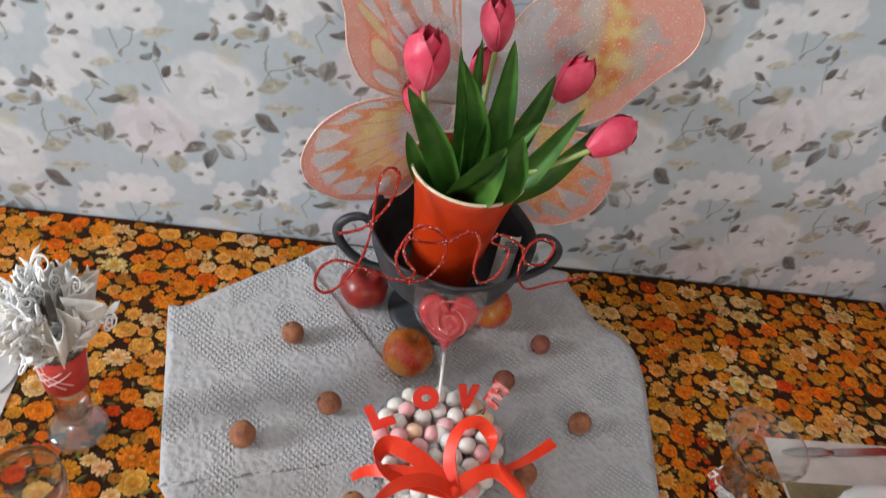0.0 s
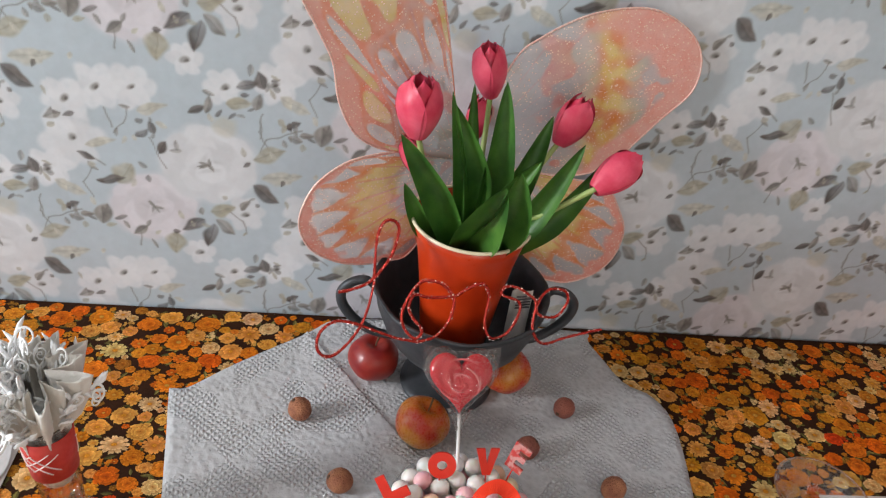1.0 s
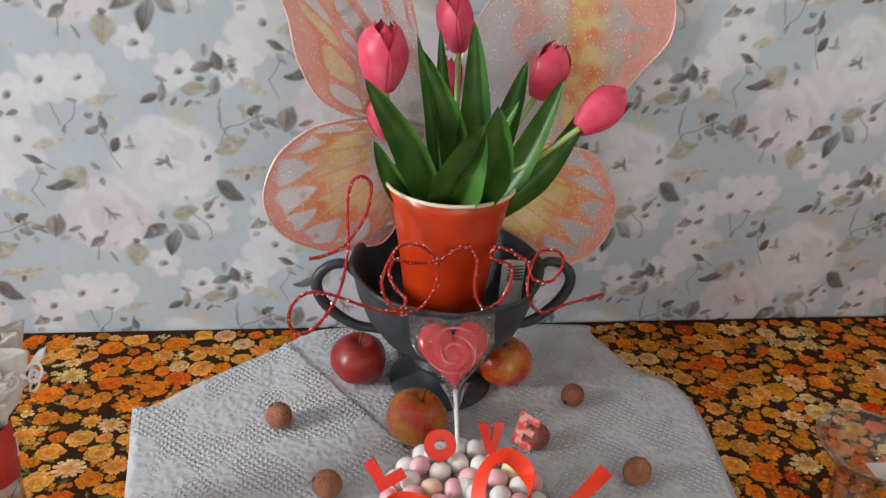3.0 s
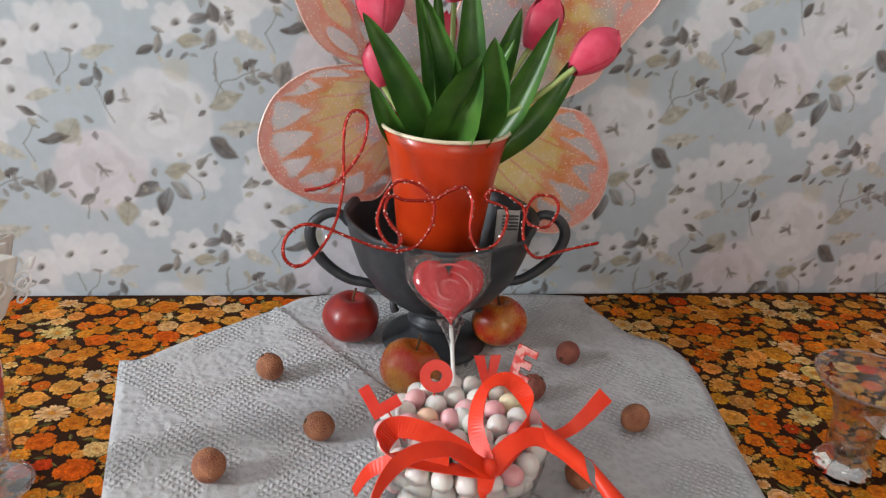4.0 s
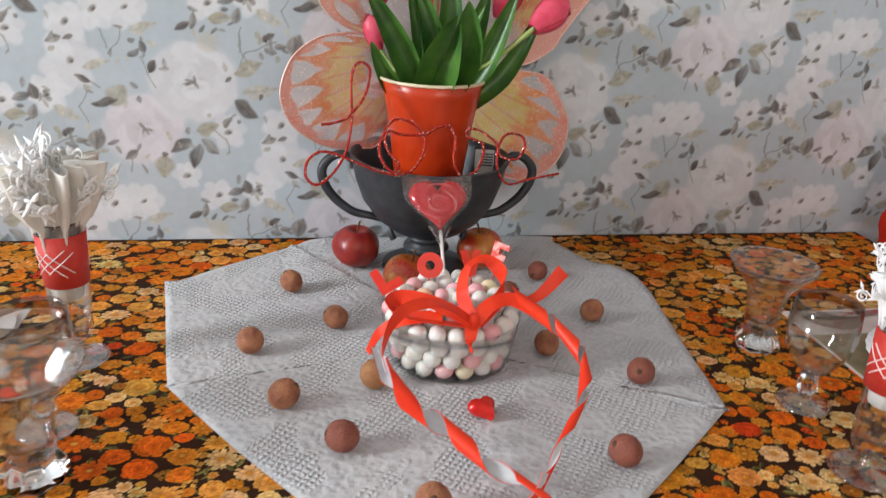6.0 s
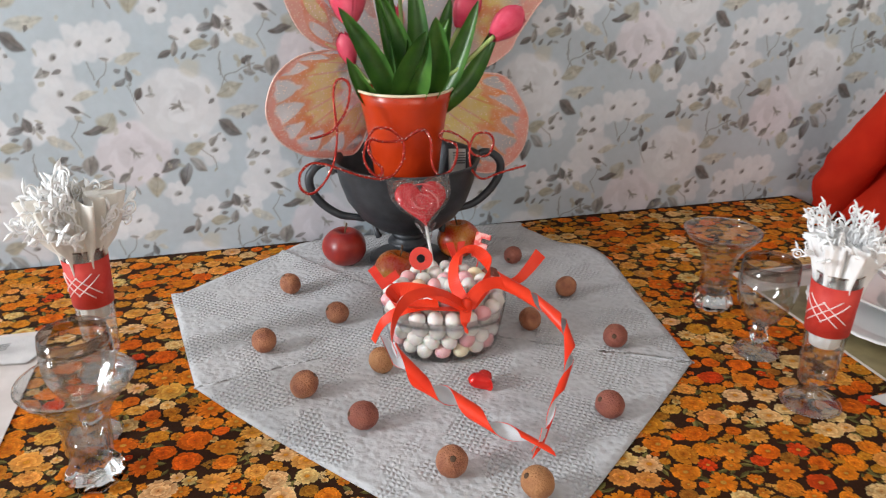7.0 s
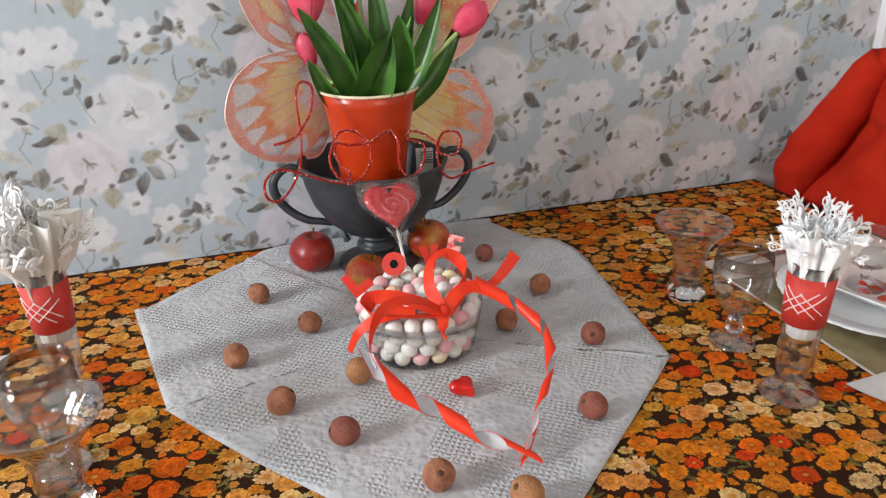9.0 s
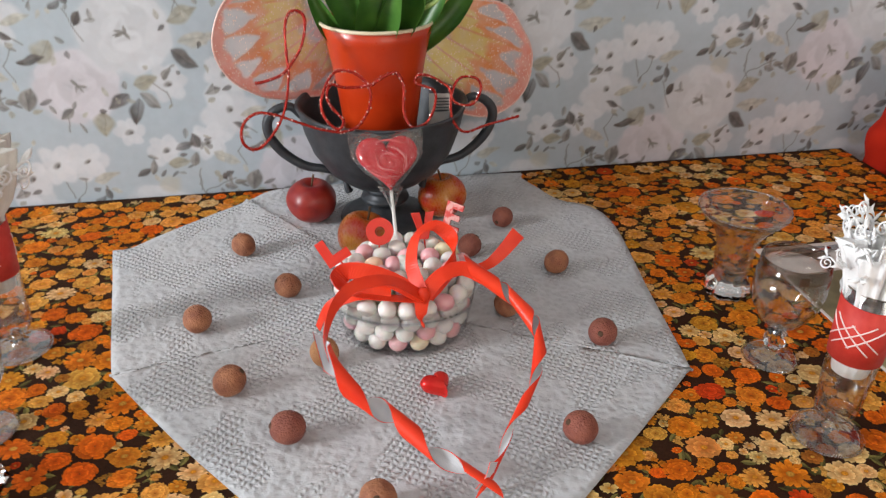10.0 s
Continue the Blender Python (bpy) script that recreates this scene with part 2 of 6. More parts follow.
NAPKIN = plain("white_paper_napkin", (0.86, 0.87, 0.88), (0.92, 0.92, 0.92), 0.85, scale=60, bumps=0.3, fine=400)
NAPKIN_FLAT = plain("grey_white_paper", (0.56, 0.54, 0.54), (0.64, 0.62, 0.61), 0.85, scale=25, bumps=0.3, fine=300)
NAPKIN_WRAP = plain("cream_tissue", (0.66, 0.62, 0.56), (0.76, 0.73, 0.68), 0.8, scale=40, bumps=0.3, fine=300)
BAND_RED = plain("red_paper_band", (0.50, 0.022, 0.015), (0.58, 0.045, 0.03), 0.6, scale=60)
BAND_WHITE = plain("chalk_white_lines", (0.74, 0.56, 0.54), (0.82, 0.72, 0.70), 0.7, scale=200)
PORCELAIN = plain("white_porcelain", (0.74, 0.75, 0.76), (0.80, 0.80, 0.80), 0.16, scale=10, coat=0.3)
PORCELAIN_RED = plain("red_porcelain_decor", (0.50, 0.06, 0.03), (0.62, 0.12, 0.06), 0.2, scale=60)
MAT_OLIVE = plain("olive_placemat_print", (0.13, 0.10, 0.045), (0.30, 0.25, 0.13), 0.4, scale=14)
MAT_PALE = plain("pale_placemat_border", (0.56, 0.50, 0.47), (0.66, 0.60, 0.57), 0.4, scale=20)
RED_KNIT = plain("red_wool_knit", (0.38, 0.015, 0.006), (0.47, 0.025, 0.009), 0.95, scale=9, bumps=0.35, fine=700, spec=0.1)
CHAIR_PRINT = plain("pale_upholstery_dark_leaf", (0.03, 0.03, 0.03), (0.62, 0.60, 0.60), 0.8, scale=22, lo=0.42, hi=0.46)
PAPER = plain("grey_paper_tag", (0.46, 0.45, 0.43), (0.56, 0.55, 0.53), 0.7, scale=40)
INK = plain("printed_ink", (0.04, 0.04, 0.045), (0.08, 0.08, 0.085), 0.7, scale=60)
RIM_WIRE = plain("pink_wing_piping", (0.80, 0.42, 0.36), (0.88, 0.70, 0.64), 0.4, 0.2, scale=300)


# ---- mesh helpers ----
def link_mesh(name, geo, material, smooth=True):
    verts, faces = geo[0], geo[1]
    me = bpy.data.meshes.new(name)
    me.from_pydata([tuple(map(float, v)) for v in verts], [], [tuple(int(i) for i in f) for f in faces])
    for m in material if isinstance(material, (list, tuple)) else [material]:
        me.materials.append(m)
    if len(geo) > 2 and geo[2] is not None:
        layer = me.color_attributes.new("Col", "FLOAT_COLOR", "POINT")
        cols = np.asarray(geo[2], dtype=np.float32)
        if cols.shape[1] == 3:
            cols = np.concatenate([cols, np.ones((len(cols), 1), np.float32)], 1)
        layer.data.foreach_set("color", cols.ravel())
    if len(geo) > 3:
        me.polygons.foreach_set("material_index", np.asarray(geo[3], dtype=np.int32))
    me.polygons.foreach_set("use_smooth", np.full(len(me.polygons), smooth))
    me.update()
    return me


def part(name, geo, material, parent, label="", smooth=True, at=None):
    ob = new(name, link_mesh(name, geo, material, smooth))
    ob.parent = parent
    if at is not None:
        ob.matrix_basis = at
    if label:
        ob["label"] = label
    return ob


def thing(name, label, category, at=None, group="", kind=""):
    ob = new(name)
    ob.empty_display_size = 0.02
    if at is not None:
        ob.matrix_basis = at
    return tagged(ob, label, category, group, kind)


def solo(name, geo, material, label, category, at=None, group="", kind="", smooth=True):
    ob = new(name, link_mesh(name, geo, material, smooth))
    if at is not None:
        ob.matrix_basis = at
    return tagged(ob, label, category, group, kind)


def from_bm(bm):
    bm.verts.ensure_lookup_table()
    bm.verts.index_update()
    geo = ([v.co.copy() for v in bm.verts], [[v.index for v in f.verts] for f in bm.faces])
    bm.free()
    return geo


def box(x0, x1, y0, y1, z0, z1, bevel=0.0):
    bm = bmesh.new()
    bmesh.ops.create_cube(bm, size=1.0)
    for v in bm.verts:
        v.co = Vector(((x0 + x1) / 2 + v.co.x * (x1 - x0), (y0 + y1) / 2 + v.co.y * (y1 - y0), (z0 + z1) / 2 + v.co.z * (z1 - z0)))
    if bevel:
        bmesh.ops.bevel(bm, geom=bm.edges[:], offset=bevel, segments=2, affect="EDGES", profile=0.6)
    return from_bm(bm)


def join(*geos):
    verts, faces = [], []
    for g in geos:
        k = len(verts)
        verts += list(g[0])
        faces += [[i + k for i in f] for f in g[1]]
    return verts, faces


def moved(geo, m):
    return ([m @ Vector(v) for v in geo[0]], *geo[1:])


def lathe(profile, n=40, wobble=None):
    """Turned shape round z. profile: (radius, height); a radius of 0 closes the end."""
    verts, rings = [], []
    for r, z in profile:
        if r <= 1e-6:
            rings.append([len(verts)])
            verts.append((0, 0, z))
        else:
            rings.append(list(range(len(verts), len(verts) + n)))
            for i in range(n):
                a = 2 * math.pi * i / n
                k = r * (wobble(a, z) if wobble else 1.0)
                verts.append((k * math.cos(a), k * math.sin(a), z))
    faces = []
    for a, b in zip(rings, rings[1:]):
        for i in range(n):
            j = (i + 1) % n
            if len(a) == 1 and len(b) == 1:
                continue
            if len(a) == 1:
                faces.append((a[0], b[j], b[i]))
            elif len(b) == 1:
                faces.append((a[i], a[j], b[0]))
            else:
                faces.append((a[i], a[j], b[j], b[i]))
    return verts, faces


def smooth_line(points, steps=6, closed=False):
    """Catmull-Rom through the points."""
    p = [Vector(q) for q in points]
    n = len(p)
    get = (lambda i: p[i % n]) if closed else (lambda i: p[max(0, min(n - 1, i))])
    out = []
    for i in range(n if closed else n - 1):
        a, b, c, d = get(i - 1), get(i), get(i + 1), get(i + 2)
        for s in range(steps):
            t = s / steps
            out.append(0.5 * (2 * b + (c - a) * t + (2 * a - 5 * b + 4 * c - d) * t * t + (3 * b - a - 3 * c + d) * t ** 3))
    if not closed:
        out.append(p[-1].copy())
    return out


def frames_along(pts, closed=False):
    n = len(pts)
    tang = []
    for i in range(n):
        a = pts[(i - 1) % n] if closed or i else pts[i]
        b = pts[(i + 1) % n] if closed or i < n - 1 else pts[i]
        tang.append((b - a).normalized())
    side = tang[0].orthogonal().normalized()
    sides = []
    for t in tang:
        side = side - t * side.dot(t)
        side = side.normalized() if side.length > 1e-6 else t.orthogonal().normalized()
        sides.append(side.copy())
    return tang, sides


def tube(points, radius, n=8, closed=False, flat=1.0):
    pts = [Vector(p) for p in points]
    tang, sides = frames_along(pts, closed)
    verts, faces = [], []
    for i, (p, t, s) in enumerate(zip(pts, tang, sides)):
        up = t.cross(s)
        r = radius(i / max(1, len(pts) - 1)) if callable(radius) else radius
        for k in range(n):
            a = 2 * math.pi * k / n
            verts.append(p + s * (r * math.cos(a)) + up * (r * flat * math.sin(a)))
    m = len(pts)
    for i in range(m if closed else m - 1):
        for k in range(n):
            a, b = i * n, ((i + 1) % m) * n
            faces.append((a + k, a + (k + 1) % n, b + (k + 1) % n, b + k))
    if not closed:
        faces += [tuple(range(n - 1, -1, -1)), tuple(range((m - 1) * n, m * n))]
    return verts, faces


def ball(r, nu=20, nv=12, shape=None):
    prof = [(r * math.sin(math.pi * i / nv), -r * math.cos(math.pi * i / nv)) for i in range(nv + 1)]
    prof[0], prof[-1] = (0, -r), (0, r)
    geo = lathe(prof, nu)
    return ([shape(Vector(v)) for v in geo[0]], geo[1]) if shape else geo


def strip(points, sides, width, thick=0.0004):
    """A ribbon along points: red face on one side, pale back on the other."""
    verts, faces, mats = [], [], []
    tang, _ = frames_along(points)
    for i, (p, s, t) in enumerate(zip(points, sides, tang)):
        w = width(i / (len(points) - 1)) if callable(width) else width
        nrm = t.cross(s).normalized() * thick
        verts += [p - s * w / 2 + nrm, p + s * w / 2 + nrm, p + s * w / 2 - nrm, p - s * w / 2 - nrm]
    for i in range(len(points) - 1):
        a, b = 4 * i, 4 * i + 4
        faces += [(a, a + 1, b + 1, b), (a + 2, a + 3, b + 3, b + 2), (a + 1, a + 2, b + 2, b + 1), (a + 3, a, b, b + 3)]
        mats += [0, 1, 1, 1]
    return verts, faces, None, mats


def prism(outline, depth, bevel=0.0):
    """A flat outline in x and z, made solid along y."""
    bm = bmesh.new()
    vs = [bm.verts.new((x, -depth / 2, z)) for x, z in outline]
    f = bm.faces.new(vs)
    r = bmesh.ops.extrude_face_region(bm, geom=[f])
    for v in r["geom"]:
        if isinstance(v, bmesh.types.BMVert):
            v.co.y += depth
    bmesh.ops.recalc_face_normals(bm, faces=bm.faces[:])
    if bevel:
        bmesh.ops.bevel(bm, geom=bm.edges[:], offset=bevel, segments=1, affect="EDGES")
    bmesh.ops.triangulate(bm, faces=[f for f in bm.faces if len(f.verts) > 4])
    return from_bm(bm)


class Print:
    """Flat printed shapes, each a fan with its own middle and edge colour, laid one over the other."""

    def __init__(self, put):
        self.verts, self.faces, self.cols, self.put, self.level = [], [], [], put, 0.0

    def fan(self, middle, ring, inner, outer):
        k = len(self.verts)
        self.verts.append(self.put(*middle, self.level))
        self.cols.append(inner)
        for p in ring:
            self.verts.append(self.put(*p, self.level))
        self.cols += [outer] * len(ring)
        n = len(ring)
        self.faces += [(k, k + 1 + i, k + 1 + (i + 1) % n) for i in range(n)]

    def oval(self, x, y, long, wide, ang, inner, outer, n=8, tip=0.0, shift=0.0):
        c, s = math.cos(ang), math.sin(ang)
        ring = []
        for i in range(n):
            a = 2 * math.pi * i / n
            u, v = long * math.cos(a), wide * math.sin(a) * (1 - tip * abs(math.cos(a)) ** 2)
            ring.append((x + c * u - s * v, y + s * u + c * v))
        self.fan((x + c * shift, y + s * shift), ring, inner, outer)

    def petal(self, x, y, ang, squash, r0, r1, wide, root, tip, r):
        """A petal from r0 to r1 off the middle, its colour running from root to an uneven, notched tip."""
        c, s = math.cos(ang), math.sin(ang)
        shape = ((0.0, 0.30), (0.45, 0.85), (0.80, 1.0), (1.0, 0.55), (0.93, 0.0), (1.0, -0.55), (0.80, -1.0), (0.45, -0.85), (0.0, -0.30))
        k = len(self.verts)
        for i, (u, v) in enumerate(((0.60, 0.0),) + shape):
            d, w = r0 + (r1 - r0) * u * r.uniform(0.93, 1.07), wide * v * r.uniform(0.88, 1.10)
            self.verts.append(self.put(x + c * d - s * w, y + (s * d + c * w) * squash, self.level))
            t = min(1.0, u * u * 0.75 + 0.25 * u) * (0.80 if i == 0 else r.uniform(0.8, 1.0))
            self.cols.append(tuple(a + (b - a) * t for a, b in zip(root, tip)))
        self.faces += [(k, k + 1 + i, k + 1 + (i + 1) % 9) for i in range(9)]

    def leaf(self, x, y, long, wide, ang, light, dark):
        c, s = math.cos(ang), math.sin(ang)
        at = lambda u, v: (x + c * u - s * v, y + s * u + c * v)
        us = (-0.5, -0.25, 0.05, 0.3, 0.5)
        ws = (0.0, 0.8, 1.0, 0.6, 0.0)
        for sign, col in ((1, light), (-1, dark)):
            ring = [at(long * u, sign * wide / 2 * w) for u, w in zip(us, ws)] + [at(0.25 * long, 0), at(-0.2 * long, 0)]
            self.fan(at(0, sign * wide * 0.22), ring, col, tuple(v * 0.9 for v in col))

    def stroke(self, pts, width, col):
        for (x0, y0), (x1, y1) in zip(pts, pts[1:]):
            d = math.hypot(x1 - x0, y1 - y0) + 1e-9
            nx, ny = -(y1 - y0) / d * width / 2, (x1 - x0) / d * width / 2
            self.fan(((x0 + x1) / 2, (y0 + y1) / 2), [(x0 - nx, y0 - ny), (x1 - nx, y1 - ny), (x1 + nx, y1 + ny), (x0 + nx, y0 + ny)], col, col)

    def geo(self, base):
        """The print with a base sheet under it: base is verts, faces, colour."""
        k = len(self.verts)
        return self.verts + list(base[0]), self.faces + [[i + k for i in f] for f in base[1]], self.cols + [base[2]] * len(base[0])


# ---- room ----
TOP = 0.75                                        # table top
PAPER_BASE = (0.445, 0.520, 0.575)


CELL_W, CELL_H, DROP = 0.3155, 0.311, 0.1555       # the paper's repeat, half-dropped from column to column


def soft_noise(n, blur, seed):
    """Periodic smooth noise from 0 to 1 on an n by n square."""
    f = np.fft.fftfreq(n) * n
    k = np.exp(-(f[:, None] ** 2 + f[None, :] ** 2) * (blur / n) ** 2 * 20)
    v = np.real(np.fft.ifft2(np.fft.fft2(np.random.RandomState(seed).rand(n, n)) * k))
    return (v - v.min()) / (v.max() - v.min())


def wallpaper_cell(n=420):
    """One repeat of the watercolour pattern, as colours over an n by n square."""
    px = CELL_W / n
    zs, xs = np.meshgrid(np.arange(n) * CELL_H / n, np.arange(n) * px, indexing="ij")
    wob, fine, broad = soft_noise(n, 9, 1), soft_noise(n, 3.0, 2), soft_noise(n, 40, 3)
    wob2 = soft_noise(n, 9, 4)
    base = np.array(PAPER_BASE)
    img = np.ones((n, n, 3)) * base * (0.97 + 0.06 * broad[..., None])
    white, lilac = np.array((0.640, 0.668, 0.705)), np.array((0.620, 0.612, 0.66))
    dark, grey, olive, pale = np.array((0.11, 0.10, 0.095)), np.array((0.22, 0.215, 0.205)), np.array((0.33, 0.32, 0.26)), np.array((0.43, 0.43, 0.385))
    shades = (dark, grey, olive, pale)

    def near(x, z, reach):
        """Where the shape's own coordinates are small, for each repeat that touches the square."""
        for i in range(-3, 4):
            for j in range(-3, 4):
                cx, cz = x + 0.12 + i * CELL_W, z + 0.15 + i * DROP + j * CELL_H
                if -reach < cx < CELL_W + reach and -reach < cz < CELL_H + reach:
                    x0, x1 = max(0, int((cx - reach) / px)), min(n, int((cx + reach) / px) + 2)
                    z0, z1 = max(0, int((cz - reach) / CELL_H * n)), min(n, int((cz + reach) / CELL_H * n) + 2)
                    if x1 > x0 and z1 > z0:
                        w = np.s_[z0:z1, x0:x1]
                        yield w, xs[w] - cx + (wob[w] - 0.5) * 0.010, zs[w] - cz + (wob2[w] - 0.5) * 0.010

    def lay(w, alpha, col):
        img[w] += (col - img[w]) * np.clip(alpha, 0, 1)[..., None]

    def oval(x, z, long, wide, ang, col, alpha, soft):
        c, sn = math.cos(ang), math.sin(ang)
        for w, u, v in near(x, z, max(long, wide) * 1.6):
            d = np.hypot((c * u + sn * v) / long, (c * v - sn * u) / wide)
            lay(w, alpha * np.clip((1 - d) / soft + 0.5, 0, 1) * (0.72 + 0.5 * fine[w]), col)

    def leaf(x, z, long, wide, ang, shade, alpha=0.92):
        c, sn = math.cos(ang), math.sin(ang)
        for w, u, v in near(x, z, long):
            p, q = (c * u + sn * v) / (long * 0.5), (c * v - sn * u) / (wide * 0.5)
            edge = np.clip(1 - p * p, 0, 1) ** 0.8 * (1.06 - 0.25 * p)
            body = np.clip((edge - np.abs(q)) / 0.35, 0, 1) * (np.abs(p) < 1)
            tone = shades[shade][None, None] * (0.80 + 0.75 * fine[w] + 0.22 * np.sign(q) * (shade < 2))[..., None]
            lay(w, alpha * body * (0.55 + 0.75 * wob[w]), tone)
            lay(w, 0.5 * np.clip(1 - np.abs(q) / 0.12, 0, 1) * (np.abs(p) < 0.9), shades[shade] * 0.75)

    def stroke(pts, col):
        for (ax, az), (bx, bz) in zip(pts, pts[1:]):
            mx, mz, h = (ax + bx) / 2, (az + bz) / 2, math.hypot(bx - ax, bz - az) / 2
            for w, u, v in near(mx, mz, h + 0.01):
                dx, dz = (bx - ax) / (2 * h), (bz - az) / (2 * h)
                t = np.clip(u * dx + v * dz, -h, h)
                lay(w, 0.75 * np.clip(1.5 - np.hypot(u - t * dx, v - t * dz) / 0.0010, 0, 1), col)

    r = random.Random(5)
    for x, z, rad, tone in [(-0.002, -0.116, 0.062, 1), (0.080, -0.038, 0.068, 0)]:
        col = lilac if tone else white
        oval(x, z, rad * 1.0, rad * 0.92, 0.3, col, 0.80, 0.25)
        for ring, count in ((0.74, 11), (0.46, 8), (0.20, 5)):
            for k in range(count):
                a, t = 2 * math.pi * (k + r.random() * 0.5) / count, r.uniform(0.90, 1.07)
                oval(x + rad * ring * math.cos(a), z + rad * ring * math.sin(a) * 0.92, rad * 0.33, rad * 0.26, a + 1.57, col * t, 0.85, 0.22)
                oval(x + rad * ring * 0.8 * math.cos(a), z + rad * ring * 0.8 * math.sin(a) * 0.92, rad * 0.24, rad * 0.055, a + 1.57, col * 0.78, 0.60, 0.7)
        for k in range(5):
            a = r.random() * 6.28
            leaf(x + 0.007 * math.cos(a), z + 0.005 * math.sin(a), 0.018, 0.007, a, 1, 0.9)
    for x, z, rad in [(-0.059, 0.070, 0.034), (-0.014, 0.074, 0.034), (-0.101, -0.007, 0.045), (-0.135, -0.055, 0.030), (0.106, 0.085, 0.027), (0.173, 0.093, 0.027), (0.215, -0.105, 0.032), (0.06, 0.12, 0.024), (0.13, -0.115, 0.03)]:
        for k in range(6):
            a, t = 2 * math.pi * (k + 0.3 * r.random()) / 6, r.uniform(0.93, 1.06)
            oval(x + rad * 0.5 * math.cos(a), z + rad * 0.5 * math.sin(a), rad * 0.54, rad * 0.40, a, white * t, 0.88, 0.30)
        oval(x, z, 0.006, 0.004, 0.5, grey, 0.9, 0.8)
        oval(x + 0.002, z - 0.001, 0.003, 0.002, 0.5, dark, 0.9, 0.6)
    oval(0.105, 0.027, 0.017, 0.016, 0, np.array((0.50, 0.47, 0.36)), 0.5, 0.5)
    for pts in [((0.0, 0.0), (0.012, -0.022), (0.022, -0.046)), ((0.150, -0.012), (0.160, 0.010), (0.212, 0.030)), ((0.152, 0.012), (0.156, 0.040)), ((-0.022, 0.045), (-0.030, 0.020), (-0.044, 0.004)), ((-0.05, 0.04), (-0.044, 0.012)),
                ((-0.024, -0.150), (-0.028, -0.185)), ((0.105, -0.112), (0.125, -0.128), (0.132, -0.150)), ((-0.085, -0.030), (-0.060, -0.050)), ((0.23, 0.05), (0.22, 0.075), (0.235, 0.10)), ((0.16, 0.05), (0.15, 0.02), (0.165, -0.01))]:
        stroke(pts, grey)
    first = [(-0.071, -0.128, 0.036, 0.024, 75, 1), (0.026, -0.177, 0.042, 0.030, 265, 2), (-0.024, -0.156, 0.030, 0.015, 215, 1), (0.052, -0.142, 0.040, 0.022, 215, 0), (0.076, -0.158, 0.046, 0.021, 262, 0),
             (0.100, -0.142, 0.042, 0.022, 318, 1), (0.098, -0.113, 0.042, 0.024, 20, 2), (0.166, -0.013, 0.052, 0.024, 20, 2), (0.184, -0.050, 0.066, 0.024, 8, 3), (0.160, -0.079, 0.050, 0.024, 325, 0)]
    second = [(0.200, 0.036, 0.022, 0.013, 30, 0), (0.202, 0.014, 0.024, 0.013, 340, 1), (0.218, 0.022, 0.024, 0.014, 5, 1), (0.240, 0.022, 0.034, 0.028, 80, 1), (0.136, 0.092, 0.038, 0.017, 15, 0), (0.151, 0.068, 0.026, 0.020, 80, 1),
              (0.126, 0.064, 0.036, 0.016, 10, 2), (0.070, 0.050, 0.028, 0.015, 30, 0), (0.085, 0.060, 0.028, 0.013, 80, 1), (0.010, 0.046, 0.046, 0.018, 22, 3), (-0.036, -0.058, 0.042, 0.034, 55, 2), (-0.056, -0.070, 0.040, 0.013, 10, 0)]
    third = [(-0.087, -0.035, 0.028, 0.013, 160, 0), (-0.160, -0.055, 0.026, 0.020, 110, 0), (-0.008, 0.008, 0.022, 0.014, 40, 0), (0.006, 0.016, 0.022, 0.014, 110, 0), (0.020, -0.012, 0.022, 0.015, 60, 0),
             (-0.065, -0.012, 0.045, 0.017, 15, 3), (-0.115, -0.090, 0.05, 0.02, 330, 3), (0.13, -0.10, 0.022, 0.012, 60, 1), (0.195, -0.13, 0.030, 0.016, 200, 1)]
    for x, z, long, wide, ang, shade in first + second + third:
        leaf(x, z, long, wide, radians(ang), shade)
        for k in range(2):
            a = r.random() * 6.28
            leaf(x + long * 0.75 * math.cos(a), z + long * 0.55 * math.sin(a), r.uniform(0.010, 0.019), r.uniform(0.005, 0.010), r.random() * 6.28, r.choice((0, 1, 1, 2, 3)), 0.75)
    return img


def paper_sheet(cell, x0, x1, z0, z1, step, y):
    """A sheet of wallpaper, its colours taken from the repeat."""
    nx, nz = int((x1 - x0) / step) + 1, int((z1 - z0) / step) + 1
    z, x = np.meshgrid(np.linspace(z0, z1, nz), np.linspace(x0, x1, nx), indexing="ij")
    n = cell.shape[0]
    u, v = x + 0.431 + 0.12, z - 1.054 + 0.15
    col = np.floor(u / CELL_W)
    fx, fz = (u / CELL_W - col) * n, ((v - col * DROP) / CELL_H % 1.0) * n
    ix, iz = np.floor(fx).astype(int) % n, np.floor(fz).astype(int) % n
    tx, tz = (fx % 1)[..., None], (fz % 1)[..., None]
    jx, jz = np.minimum(ix + 1, n - 1), np.minimum(iz + 1, n - 1)
    rgb = (cell[iz, ix] * (1 - tx) + cell[iz, jx] * tx) * (1 - tz) + (cell[jz, ix] * (1 - tx) + cell[jz, jx] * tx) * tz
    verts = np.stack([x, np.full_like(x, y), z], -1).reshape(-1, 3)
    k = np.arange(nx * nz).reshape(nz, nx)
    quads = np.stack([k[:-1, :-1], k[:-1, 1:], k[1:, 1:], k[1:, :-1]], -1).reshape(-1, 4)
    return verts, quads, rgb.reshape(-1, 3)


ROOM_X0, ROOM_X1, ROOM_Y0, ROOM_H = -3.42, 2.30, -3.20, 3.20


